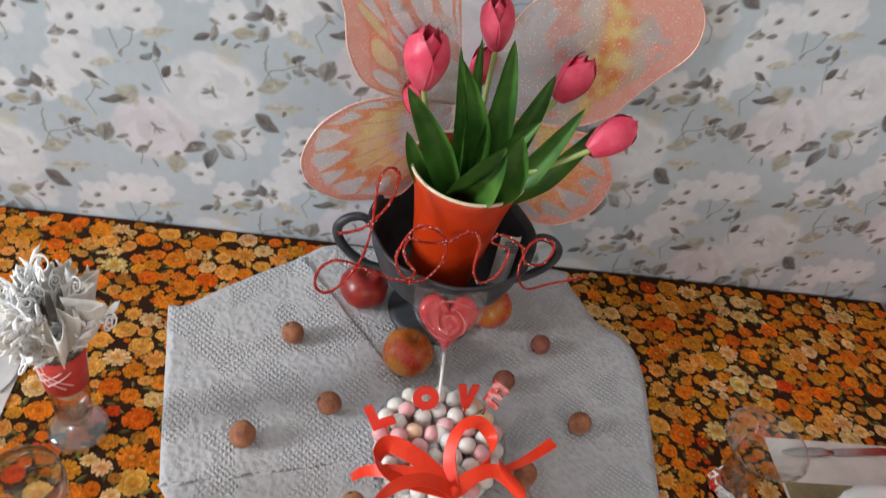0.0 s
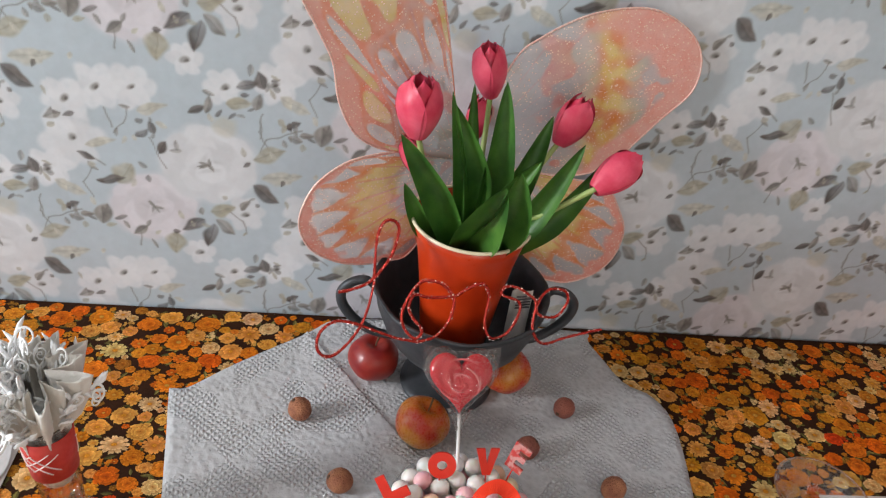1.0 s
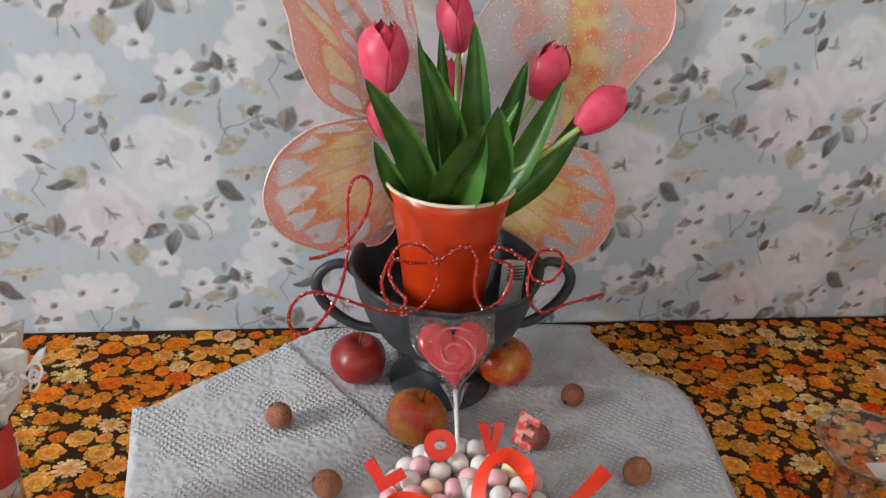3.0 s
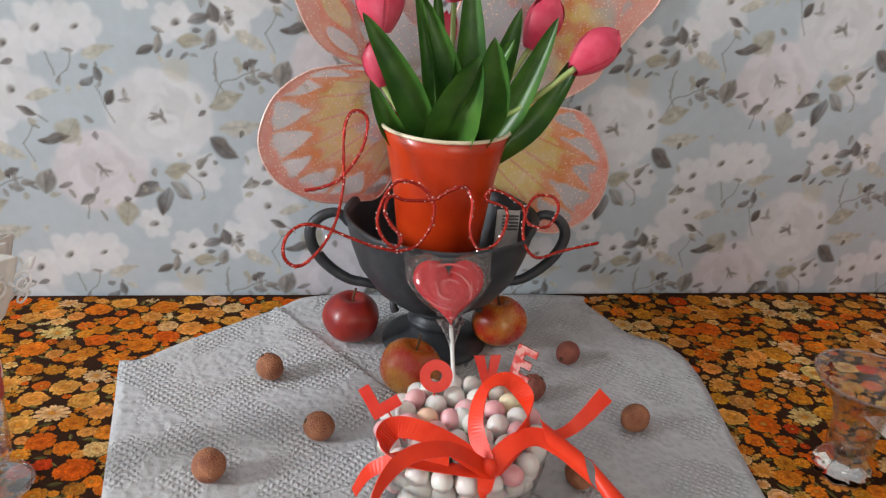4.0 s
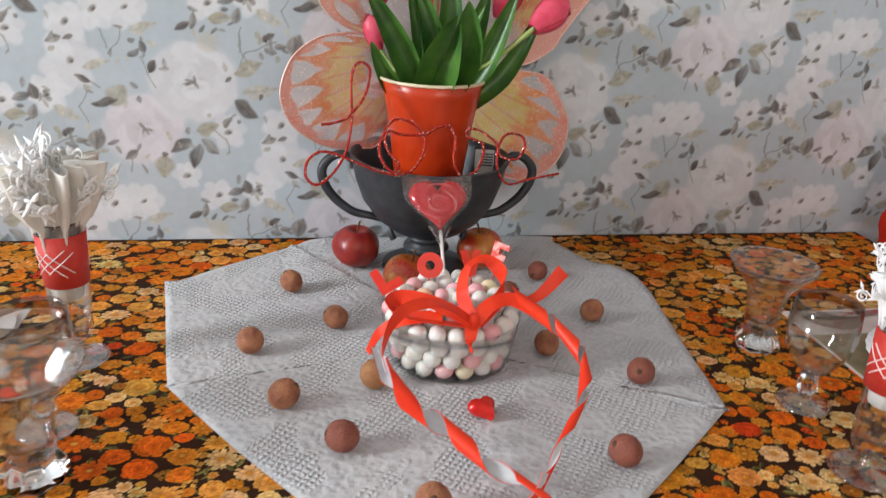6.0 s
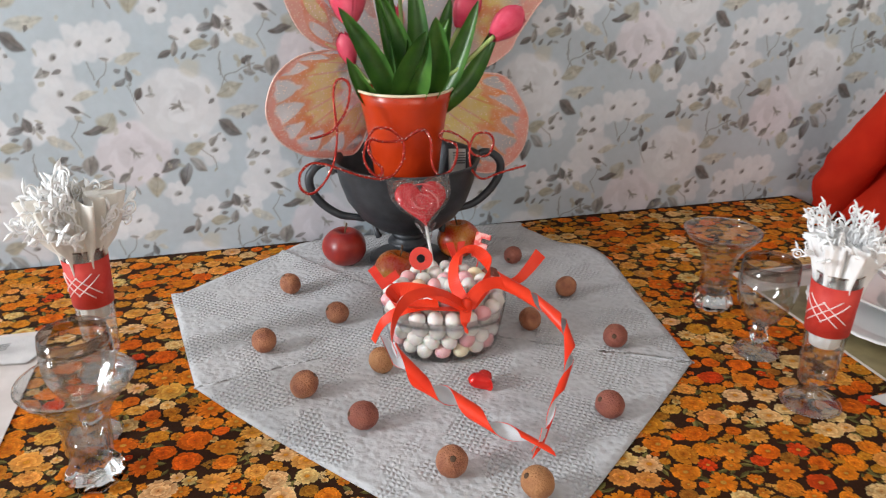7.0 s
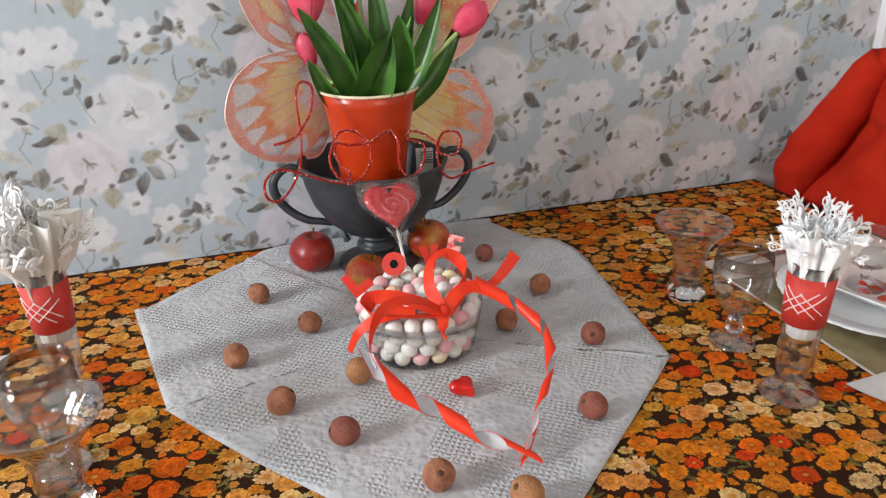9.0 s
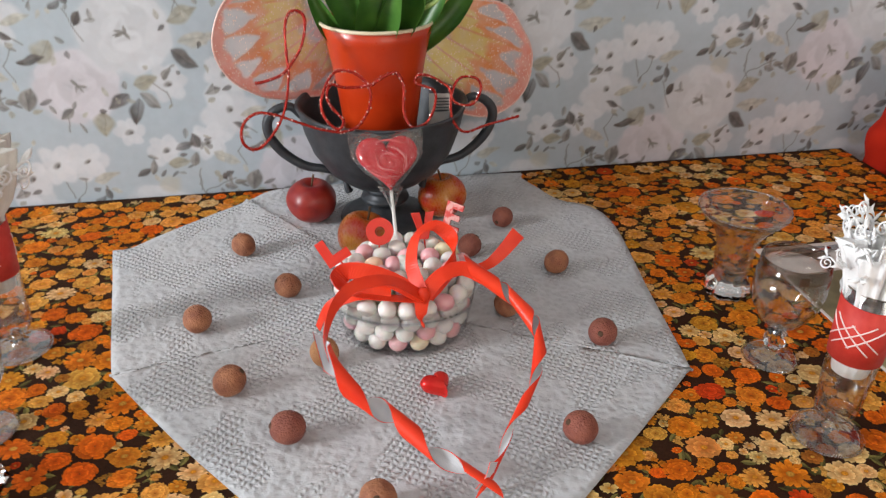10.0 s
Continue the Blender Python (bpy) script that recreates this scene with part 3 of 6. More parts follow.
def wallpapered_wall():
    cell = wallpaper_cell()
    boxes = join(box(ROOM_X0, 1.245, 0.0, 0.12, 0, ROOM_H), box(1.245, 2.045, 0.0, 0.12, 2.05, ROOM_H), box(2.045, ROOM_X1, 0.0, 0.12, 0, ROOM_H))
    sheets = [(np.array([tuple(v) for v in boxes[0]]), np.array(boxes[1]), np.tile(PAPER_BASE, (len(boxes[0]), 1)))]
    sheets += [paper_sheet(cell, ROOM_X0, 1.17, 0.0, ROOM_H, 0.009, -0.0003), paper_sheet(cell, -0.95, 1.17, 0.74, 1.50, 0.0017, -0.0008)]
    verts = np.concatenate([p[0] for p in sheets])
    off = np.cumsum([0] + [len(p[0]) for p in sheets])
    quads = np.concatenate([p[1] + o for p, o in zip(sheets, off)]).astype(np.int32)
    me = bpy.data.meshes.new("wall_north")
    me.vertices.add(len(verts))
    me.vertices.foreach_set("co", verts.astype(np.float32).ravel())
    me.loops.add(quads.size)
    me.loops.foreach_set("vertex_index", quads.ravel())
    me.polygons.add(len(quads))
    me.polygons.foreach_set("loop_start", np.arange(0, quads.size, 4, dtype=np.int32))
    me.update(calc_edges=True)
    rgb = np.concatenate([p[2] for p in sheets])
    me.color_attributes.new("Col", "FLOAT_COLOR", "POINT").data.foreach_set("color", np.concatenate([rgb, np.ones((len(rgb), 1))], 1).astype(np.float32).ravel())
    me.materials.append(WALLPAPER)
    me.validate()
    tagged(new("wall_north", me), "pale blue wallpaper with white peonies and grey leaves", "wall", kind="structure")


wallpapered_wall()
wy0, wy1, wz0, wz1 = WIN_Y - 0.50, WIN_Y + 0.50, WIN_Z - 0.68, WIN_Z + 0.68
wall_sheet = join(box(ROOM_X0 - 0.15, ROOM_X0, ROOM_Y0, wy0, 0, ROOM_H), box(ROOM_X0 - 0.15, ROOM_X0, wy1, 0.12, 0, ROOM_H), box(ROOM_X0 - 0.15, ROOM_X0, wy0, wy1, 0, wz0), box(ROOM_X0 - 0.15, ROOM_X0, wy0, wy1, wz1, ROOM_H))
solo("wall_west", wall_sheet, PLASTER, "plain painted wall with a window opening for a lamp", "wall", kind="structure", smooth=False)
solo("wall_east", box(ROOM_X1, ROOM_X1 + 0.15, ROOM_Y0, 0.12, 0, ROOM_H), PLASTER, "plain painted wall", "wall", kind="structure", smooth=False)
# The south opening is added for the fill lamp.
solo("wall_south", join(box(ROOM_X0, -0.1, ROOM_Y0 - 0.15, ROOM_Y0, 0, ROOM_H), box(1.3, ROOM_X1, ROOM_Y0 - 0.15, ROOM_Y0, 0, ROOM_H), box(-0.1, 1.3, ROOM_Y0 - 0.15, ROOM_Y0, 0, 0.95), box(-0.1, 1.3, ROOM_Y0 - 0.15, ROOM_Y0, 2.32, ROOM_H)), PLASTER, "plain painted wall with a window opening for a lamp", "wall", kind="structure", smooth=False)
solo("ceiling", box(ROOM_X0 - 0.15, ROOM_X1 + 0.15, ROOM_Y0 - 0.15, 0.12, ROOM_H, ROOM_H + 0.1), CEILING, "plain white ceiling", "ceiling", kind="structure", smooth=False)
floor = tagged(new("floor", link_mesh("floor", box(ROOM_X0, ROOM_X1, ROOM_Y0, 0.12, -0.1, -0.004), FLOORBOARD, False)), "brown varnished board floor", "floor", kind="structure")
board_mesh = link_mesh("board", box(-3.35, 2.35, -0.066, 0.066, -0.02, 0.0, 0.002), FLOORBOARD, False)
for k in range(24):
    b = new("board", board_mesh)
    b.parent, b.location = floor, (-0.05, ROOM_Y0 + 0.07 + 0.138 * k, 0)


def window_frame(name, at, wide, high):
    w = thing(name, "white painted window frame with clear panes", "window", at, kind="structure")
    for x in (-wide / 2 + 0.03, 0.0, wide / 2 - 0.03):
        part("window_frame", box(x - 0.03, x + 0.03, -0.03, 0.03, -high / 2, high / 2, 0.004), WHITE_PAINT, w, smooth=False)
    for z in (-high / 2 + 0.03, high / 2 - 0.03):
        part("window_frame", box(-wide / 2 + 0.062, wide / 2 - 0.062, -0.028, 0.028, z - 0.03, z + 0.03, 0.004), WHITE_PAINT, w, smooth=False)
    return w


window_frame("window_1", pose(ROOM_X0 - 0.10, WIN_Y, WIN_Z, 0, 0, 90), 1.00, 1.36)
# Added frame round the fill lamp's opening, out of view.
window_frame("fill_lamp_window", pose(0.6, ROOM_Y0 - 0.08, 1.635, 0, 0, 0), 1.40, 1.37)


def door():
    d = thing("door_1", "orange-brown varnished wooden door with white frame", "door", kind="structure")
    leaf = part("door_leaf", box(1.25, 2.04, 0.012, 0.05, 0.005, 2.045, 0.003), DOOR_WOOD, d, smooth=False)
    for z0, z1 in ((0.12, 0.85), (1.20, 1.92)):
        part("panel", box(1.38, 1.91, 0.004, 0.014, z0, z1, 0.004), DOOR_WOOD, leaf, smooth=False)
    for x0, x1, z0, z1 in ((1.170, 1.246, 0.0, 2.05), (2.044, 2.12, 0.0, 2.05), (1.170, 2.12, 2.052, 2.13)):
        part("door_frame", box(x0, x1, -0.022, 0.004, z0, z1, 0.004), WHITE_PAINT, d, "white glossy door frame", smooth=False)
    h = part("door_handle", tube(smooth_line([(1.318, 0.012, 1.075), (1.318, -0.035, 1.075), (1.335, -0.052, 1.076), (1.38, -0.055, 1.078), (1.43, -0.052, 1.074)]), 0.009, 10), CHROME, leaf, "worn nickel lever handle")
    part("handle_plate", moved(lathe([(0, -0.004), (0.026, -0.004), (0.026, 0.002), (0.02, 0.006), (0, 0.006)], 24), pose(1.318, 0.008, 1.075, 90, 0, 0)), CHROME, leaf)


door()


# ---- table and cloths ----
TX0, TX1, TY0, TY1 = -1.15, 0.905, -1.08, -0.006


def table():
    t = thing("dining_table", "long dark wooden table under a printed tablecloth", "table")
    part("tabletop", box(TX0 + 0.004, TX1 - 0.006, TY0 + 0.004, TY1 - 0.002, TOP - 0.035, TOP - 0.004, 0.003), TABLE_WOOD, t, smooth=False)
    for x in (TX0 + 0.07, TX1 - 0.09):
        for y in (TY0 + 0.07, TY1 - 0.07):
            part("leg", box(x - 0.03, x + 0.03, y - 0.03, y + 0.03, 0.0, TOP - 0.0355, 0.004), TABLE_WOOD, t, smooth=False)


table()


def tablecloth():
    pr = Print(lambda x, y, level: (x, y, TOP + 0.0001 + level * 0.35))
    r = random.Random(11)
    cream, straw, amber, orange, rust, ochre, gold = (0.80, 0.54, 0.24), (0.76, 0.37, 0.075), (0.76, 0.23, 0.012), (0.76, 0.155, 0.006), (0.68, 0.065, 0.006), (0.40, 0.17, 0.02), (0.68, 0.27, 0.02)
    taken = {}

    def free(x, y, rad, slack):
        gx, gy = int(x / 0.04), int(y / 0.04)
        return all((x - a) ** 2 + (y - b) ** 2 > ((rad + c) * slack) ** 2 for i in (-1, 0, 1) for j in (-1, 0, 1) for a, b, c in taken.get((gx + i, gy + j), ()))

    def scatter(tries, r0, r1, slack):
        out = []
        for _ in range(tries):
            x, y, rad = r.uniform(TX0 + 0.02, TX1 - 0.014), r.uniform(TY0 + 0.014, TY1 - 0.008), r.uniform(r0, r1)
            if x + rad < TX1 and y + rad < TY1 and free(x, y, rad, slack):
                taken.setdefault((int(x / 0.04), int(y / 0.04)), []).append((x, y, rad))
                out.append((x, y, rad))
        return out

    def flower(x, y, rad, tone, kind):
        """0: open five-petalled, 1: broad cosmos, 2: daisy, 3: full ruffled head."""
        spin, squash = r.random() * 6.28, r.uniform(0.78, 1.0)
        lit = tuple(min(0.86, v * r.uniform(0.90, 1.14)) for v in tone)
        deep = tuple(v * k for v, k in zip(lit, (0.58, 0.36, 0.22)))
        pr.level = 0.0005 + 0.0007 * r.random()
        pr.oval(x, y, rad * 0.95, rad * 0.92 * squash, 0, (0.16, 0.05, 0.008), (0.06, 0.02, 0.005), 9)
        rings = {0: ((5, 0.12, 1.0, 0.44),), 1: ((8, 0.10, 1.05, 0.36), (6, 0.10, 0.62, 0.26)), 2: ((11, 0.12, 1.05, 0.20), (9, 0.10, 0.72, 0.17)), 3: ((10, 0.45, 1.02, 0.28), (8, 0.25, 0.76, 0.25), (6, 0.05, 0.48, 0.22))}[kind]
        for row, (n, r0, r1, wide) in enumerate(rings):
            for k in range(n):
                a = spin + 0.4 * row + 2 * math.pi * (k + r.uniform(-0.13, 0.13)) / n
                pr.level += 0.000003
                g = r.uniform(0.72, 1.10)
                pr.petal(x, y, a, squash, rad * r0, rad * r1 * r.uniform(0.88, 1.08), rad * wide, tuple(q * g for q in deep), tuple(min(0.88, q * g * (1 + 0.06 * row)) for q in lit), r)
        pr.level += 0.00002
        if kind < 3:
            heart = (0.80, 0.30, 0.02) if sum(tone) > 1.1 else (0.70, 0.34, 0.05)
            pr.oval(x, y, rad * 0.23, rad * 0.21 * squash, 0, heart, tuple(v * 0.45 for v in heart), 8)
            pr.level += 0.000004
            pr.oval(x + rad * 0.03, y, rad * 0.09, rad * 0.08, 0, tuple(v * 0.35 for v in heart), tuple(v * 0.8 for v in heart), 6)

    def spray(x, y, rad, tone):
        """A cluster of tiny blossoms."""
        for k in range(7):
            a, d = r.random() * 6.28, rad * math.sqrt(r.random())
            g = r.uniform(0.6, 1.1)
            pr.level = 0.0004 + 0.0007 * r.random()
            for p in range(4):
                b = a + 1.57 * p + r.uniform(-0.3, 0.3)
                pr.level += 0.000003
                pr.oval(x + d * math.cos(a) + 0.0017 * math.cos(b), y + d * math.sin(a) + 0.0017 * math.sin(b), 0.0018, 0.0013, b, tuple(v * g for v in tone), tuple(v * g * 0.6 for v in tone), 6)

    big, mid, small = scatter(6500, 0.0125, 0.0200, 0.84), scatter(15000, 0.0075, 0.0120, 0.81), scatter(15000, 0.0045, 0.0068, 0.82)
    for x, y in ((r.uniform(TX0 + 0.02, TX1 - 0.02), r.uniform(TY0 + 0.02, TY1 - 0.015)) for _ in range(6600)):
        g = r.uniform(0.6, 1.6)
        pr.level = 0.0002 + 0.0002 * r.random()
        pr.leaf(x, y, r.uniform(0.010, 0.020), r.uniform(0.004, 0.007), r.random() * 6.28, (0.14 * g, 0.115 * g, 0.030 * g), (0.075 * g, 0.062 * g, 0.018 * g))
    for x, y, rad in big + mid + small:
        v = 0.09 + noise.noise(Vector((x * 11, y * 11, 3.0))) + 0.75 * noise.noise(Vector((x * 30, y * 30, 9.0))) + r.uniform(-0.22, 0.22)
        tone = cream if v > 0.36 else straw if v > 0.12 else gold if v > -0.04 else amber if v > -0.26 else orange if v > -0.52 else rust
        if rad < 0.0122 and r.random() < 0.35:
            tone = r.choice((ochre, orange, amber, gold))
        if rad < 0.0068 and r.random() < 0.5:
            spray(x, y, rad * 1.2, tone)
        else:
            flower(x, y, rad, tone, r.choice((1, 1, 2, 2, 3) if sum(tone) > 1.1 else (1, 2, 3, 3)) if rad > 0.0085 else r.choice((0, 0, 3)))
    # the sheet itself: flat on the table, hanging over the free ends with soft folds
    xs = [TX0] + [TX0 + 0.05 * i for i in range(1, 41)] + [TX1]
    verts, faces = [], []
    rows = [(TY1, 0.0, 0.0)] + [(TY1 - 0.0537 * i, 0.0, 0.0) for i in range(1, 20)] + [(TY0, 0.0, 0.0), (TY0 - 0.004, -0.004, 0.0), (TY0 - 0.008, -0.07, 1.0), (TY0 - 0.012, -0.16, 1.0), (TY0 - 0.014, -0.25, 1.0)]
    cols_x = [(x, 0.0, 0.0) for x in xs] + [(TX1 + 0.004, -0.004, 0.0), (TX1 + 0.008, -0.07, 1.0), (TX1 + 0.012, -0.16, 1.0), (TX1 + 0.014, -0.25, 1.0)]
    for y, dy, fy in rows:
        for x, dx, fx in cols_x:
            verts.append((x + 0.012 * fx * math.sin(40 * y) * (-dx * 4), y - 0.012 * fy * math.sin(37 * x) * (-dy * 4), TOP + min(dx, dy)))
    n = len(cols_x)
    faces = [(i * n + j, (i + 1) * n + j, (i + 1) * n + j + 1, i * n + j + 1) for i in range(len(rows) - 1) for j in range(n - 1)]
    solo("tablecloth", pr.geo((verts, faces, (0.030, 0.0105, 0.004))), TABLE_PRINT, "dark brown tablecloth printed with dense orange and cream flowers", "tablecloth", smooth=False)


tablecloth()


def runner():
    """The pale cloth: an uneven many-cornered piece, with a folded layer on its left."""
    edge = smooth_line([(-0.386, -0.192, 0), (-0.372, -0.27, 0), (-0.350, -0.40, 0), (-0.337, -0.470, 0), (-0.333, -0.478, 0), (-0.25, -0.595, 0), (-0.155, -0.715, 0), (-0.075, -0.815, 0), (-0.03, -0.848, 0), (0.01, -0.832, 0), (0.065, -0.785, 0),
                        (0.19, -0.68, 0), (0.305, -0.580, 0), (0.314, -0.566, 0), (0.332, -0.42, 0), (0.356, -0.235, 0), (0.340, -0.165, 0), (0.297, -0.13, 0), (0.262, -0.045, 0), (0.245, -0.016, 0), (0.0, -0.014, 0), (-0.150, -0.016, 0), (-0.205, -0.055, 0), (-0.30, -0.125, 0), (-0.360, -0.178, 0), (-0.384, -0.182, 0)], 4, True)
    mid, rings, n = Vector((0.0, -0.40, 0)), 34, len(edge)

    def height(p):
        z = TOP + 0.0032 + 0.0009 * noise.noise(Vector((p.x * 7, p.y * 7, 1.0))) + 0.0006 * noise.noise(Vector((p.x * 22, p.y * 22, 4.0)))
        ridge = 0.0006 * math.exp(-((0.6 * p.x + p.y + 0.62) / 0.03) ** 2) + 0.0008 * math.exp(-((p.x - 0.45 * p.y - 0.32) / 0.014) ** 2)
        return z + ridge

    verts, faces = [], []
    for thick in (0.0, 0.0016):
        for k in range(1, rings + 1):
            for e in edge:
                p = mid + (e - mid) * (k / rings)
                verts.append((p.x, p.y, height(p) - thick))
    for s in (0, 1):
        o = s * rings * n
        for k in range(rings - 1):
            for i in range(n):
                f = (o + k * n + i, o + (k + 1) * n + i, o + (k + 1) * n + (i + 1) % n, o + k * n + (i + 1) % n)
                faces.append(f if not s else f[::-1])
        faces.append(tuple(o + i for i in range(n)) if not s else tuple(o + n - 1 - i for i in range(n)))
    o = (rings - 1) * n
    faces += [(o + i, o + rings * n + i, o + rings * n + (i + 1) % n, o + (i + 1) % n) for i in range(n)]
    cloth = solo("table_runner", (verts, faces), RUNNER, "pale grey woven damask cloth with a fold, on the tablecloth", "cloth")
    # the folded-over layer: a step along its edge that runs out to the left
    a, b = Vector((-0.203, -0.054, 0)), Vector((-0.012, -0.318, 0))
    d = (b - a).normalized()
    across = Vector((-d.y, d.x, 0)) * -1
    verts, faces, nu, nv = [], [], 40, 12
    for i in range(nu + 1):
        s = i / nu
        p0 = a + (b - a) * s + across * (0.004 * noise.noise(Vector((s * 5, 0, 8))))
        for j, (o, h) in enumerate([(0.0, -0.0010), (0.0, 0.0030), (0.0015, 0.0042), (0.004, 0.0046)] + [(0.004 + 0.011 * k, 0.0046 - 0.0065 * (k / 9) ** 1.3) for k in range(1, 10)]):
            q = p0 + across * (o * min(1.0, 3 * s + 0.12))
            verts.append((q.x, q.y, height(q) + h * (1 - 0.5 * s)))
    faces = [(i * 13 + j, (i + 1) * 13 + j, (i + 1) * 13 + j + 1, i * 13 + j + 1) for i in range(nu) for j in range(12)]
    part("folded_edge", (verts, [f[::-1] for f in faces]), RUNNER, cloth)


runner()
CLOTH = TOP + 0.0042


# ---- butterfly wings against the wall ----
def wing(name, parent, outline, hub, plane, paint, label):
    """A sheet of sprayed nylon between a hub and a wire outline. plane: slope and offset of y over x."""
    line = smooth_line([(x, 0, z) for x, z in outline], 18)
    nu, nv = len(line), 100
    verts, cols, faces = [], [], []
    at = lambda x, z, b: Vector((x, plane[0] * x + plane[1] + b, z))
    h = Vector((hub[0], 0, hub[1]))
    for j in range(nv):
        v = 0.04 + 0.96 * j / (nv - 1)
        for i, e in enumerate(line):
            p = h + (e - h) * v
            verts.append(at(p.x, p.z, -0.006 * math.sin(math.pi * v) * math.sin(math.pi * i / (nu - 1))))
            cols.append(paint(i / (nu - 1), v, p.x, p.z))
    for j in range(nv - 1):
        for i in range(nu - 1):
            faces.append((j * nu + i, j * nu + i + 1, (j + 1) * nu + i + 1, (j + 1) * nu + i))
    w = part(name, (verts, faces, cols), WINGS, parent, label)
    part("piping", tube([at(e.x, e.z, 0) for e in line], 0.0014, 6), RIM_WIRE, w)


SALMON, ORANGE_S, YELLOW_S, CLEAR_S, VEIN_S = (0.88, 0.30, 0.22), (0.86, 0.28, 0.05), (0.90, 0.66, 0.16), (0.80, 0.77, 0.80), (0.76, 0.32, 0.32)


def blend(a, b, t):
    t = max(0.0, min(1.0, t))
    return tuple(p + (q - p) * t for p, q in zip(a, b))


def rise(lo, hi, x):
    t = max(0.0, min(1.0, (x - lo) / (hi - lo)))
    return t * t * (3 - 2 * t)


def sprayed(layers):
    """Lays (colour, alpha, cover) over bare nylon, one after the other."""
    col = (*CLEAR_S, 0.56)
    for c, alpha, cover in layers:
        col = blend(col, (*c, alpha), cover)
    return col


def lower_paint(cells, flip):
    """Pale drops along a salmon rim, an orange zigzag, yellow rays, and a pale root with salmon veins."""
    def paint(u, v, x, z):
        wig = 0.06 * noise.noise(Vector((x * 34, z * 34, 2.0))) + 0.03 * noise.noise(Vector((x * 90, z * 90, 4.0)))
        uu = (u if not flip else 1 - u) + 0.006 * noise.noise(Vector((x * 25, z * 25, 8.0)))
        k = int(uu * cells)
        d = abs((uu * cells) % 1.0 - 0.5) * 2
        w, reach = v + wig, 0.75 + 0.035 * math.sin(k * 2.3)
        yellow = rise(0.38, 0.48, w + 0.05 * math.sin(k * 1.7)) * (1 - rise(reach - 0.10, reach - 0.02, w - 0.10 * d)) * rise(0.06, 0.20, uu)
        drop = rise(reach + 0.19 * d ** 1.6 - 0.02, reach + 0.19 * d ** 1.6 + 0.02, w)
        orange = rise(reach - 0.13, reach - 0.05, w - 0.07 * d) * (1 - drop)
        vein = rise(0.80, 0.93, d) * rise(0.10, 0.25, v)
        squiggle = rise(0.16, 0.26, noise.noise(Vector((x * 55, z * 55, 11.0)))) * (1 - rise(0.42, 0.55, v))
        return sprayed(((YELLOW_S, 0.82, yellow), (SALMON, 0.8, 0.7 * squiggle), (blend(ORANGE_S, SALMON, (v - 0.76) / 0.2), 0.90, orange), (blend(VEIN_S, ORANGE_S, (v - 0.4) / 0.3), 0.85, 0.8 * vein), (SALMON, 0.90, rise(0.90, 0.94, w))))
    return paint


def upper_paint(cells):
    """A salmon border, round yellow and pale drops inside it, an orange band, and a pale root with salmon patches."""
    def paint(u, v, x, z):
        wig = 0.06 * noise.noise(Vector((x * 30, z * 30, 7.0)))
        k, w = int(u * cells), v + wig
        d = abs((u * cells) % 1.0 - 0.5) * 2
        border = rise(0.84, 0.88, w)
        field = rise(0.54, 0.60, w)
        drop = 1 - rise(0.80, 1.05, ((w - 0.72) / 0.115) ** 2 + (d / 0.84) ** 2)
        cell = (1 - rise(0.7, 1.1, ((w - 0.46) / 0.09) ** 2 + (d / 0.72) ** 2))
        band = rise(0.36, 0.42, w) * (1 - field)
        patch = rise(0.14, 0.24, noise.noise(Vector((x * 24, z * 24, 5.0)))) * (1 - rise(0.34, 0.40, w))
        vein = rise(0.84, 0.95, d) * (1 - field)
        return sprayed(((SALMON, 0.82, 0.85 * patch), (blend(ORANGE_S, SALMON, 0.45), 0.85, band), (CLEAR_S, 0.55, band * cell), (VEIN_S, 0.75, 0.6 * vein), (blend(SALMON, ORANGE_S, 0.35), 0.90, field), (YELLOW_S if k % 3 else CLEAR_S, 0.72, drop), (blend(SALMON, (0.90, 0.48, 0.40), 0.5 + 6 * wig), 0.92, border)))
    return paint


def banded_paint(cells):
    """Mostly bare nylon with salmon patches, a yellow and orange band sprayed across, and a broad pink-salmon edge."""
    def paint(u, v, x, z):
        n1, n2 = noise.noise(Vector((x * 22, z * 22, 5.0))), noise.noise(Vector((x * 48, z * 48, 9.0)))
        d = abs((u * cells) % 1.0 - 0.5) * 2
        off = x - 0.185 + 0.10 * (z - 1.2) + 0.02 * n1
        band = math.exp(-(off / 0.036) ** 2)
        edge = rise(0.80, 0.88, v + 0.10 * n1) * rise(0.10, 0.20, x)
        patch = rise(0.12, 0.22, n1 + 0.4 * n2) * rise(0.25, 0.4, v) * (1 - rise(0.03, 0.07, off))
        pale = rise(0.16, 0.28, n2) * rise(0.03, 0.05, off) * (1 - edge)
        vein = rise(0.86, 0.96, d) * rise(0.2, 0.4, v)
        return sprayed(((SALMON, 0.80, 0.8 * patch), (VEIN_S, 0.75, 0.5 * vein), (blend(YELLOW_S, ORANGE_S, 0.5 + 1.9 * n2), 0.86, min(1.0, 1.25 * band)), (blend(SALMON, (0.90, 0.50, 0.44), 0.4), 0.85, rise(0.045, 0.065, off)), (CLEAR_S, 0.62, 0.8 * pale), (blend(SALMON, (0.90, 0.48, 0.42), 0.5), 0.92, edge)))
    return paint


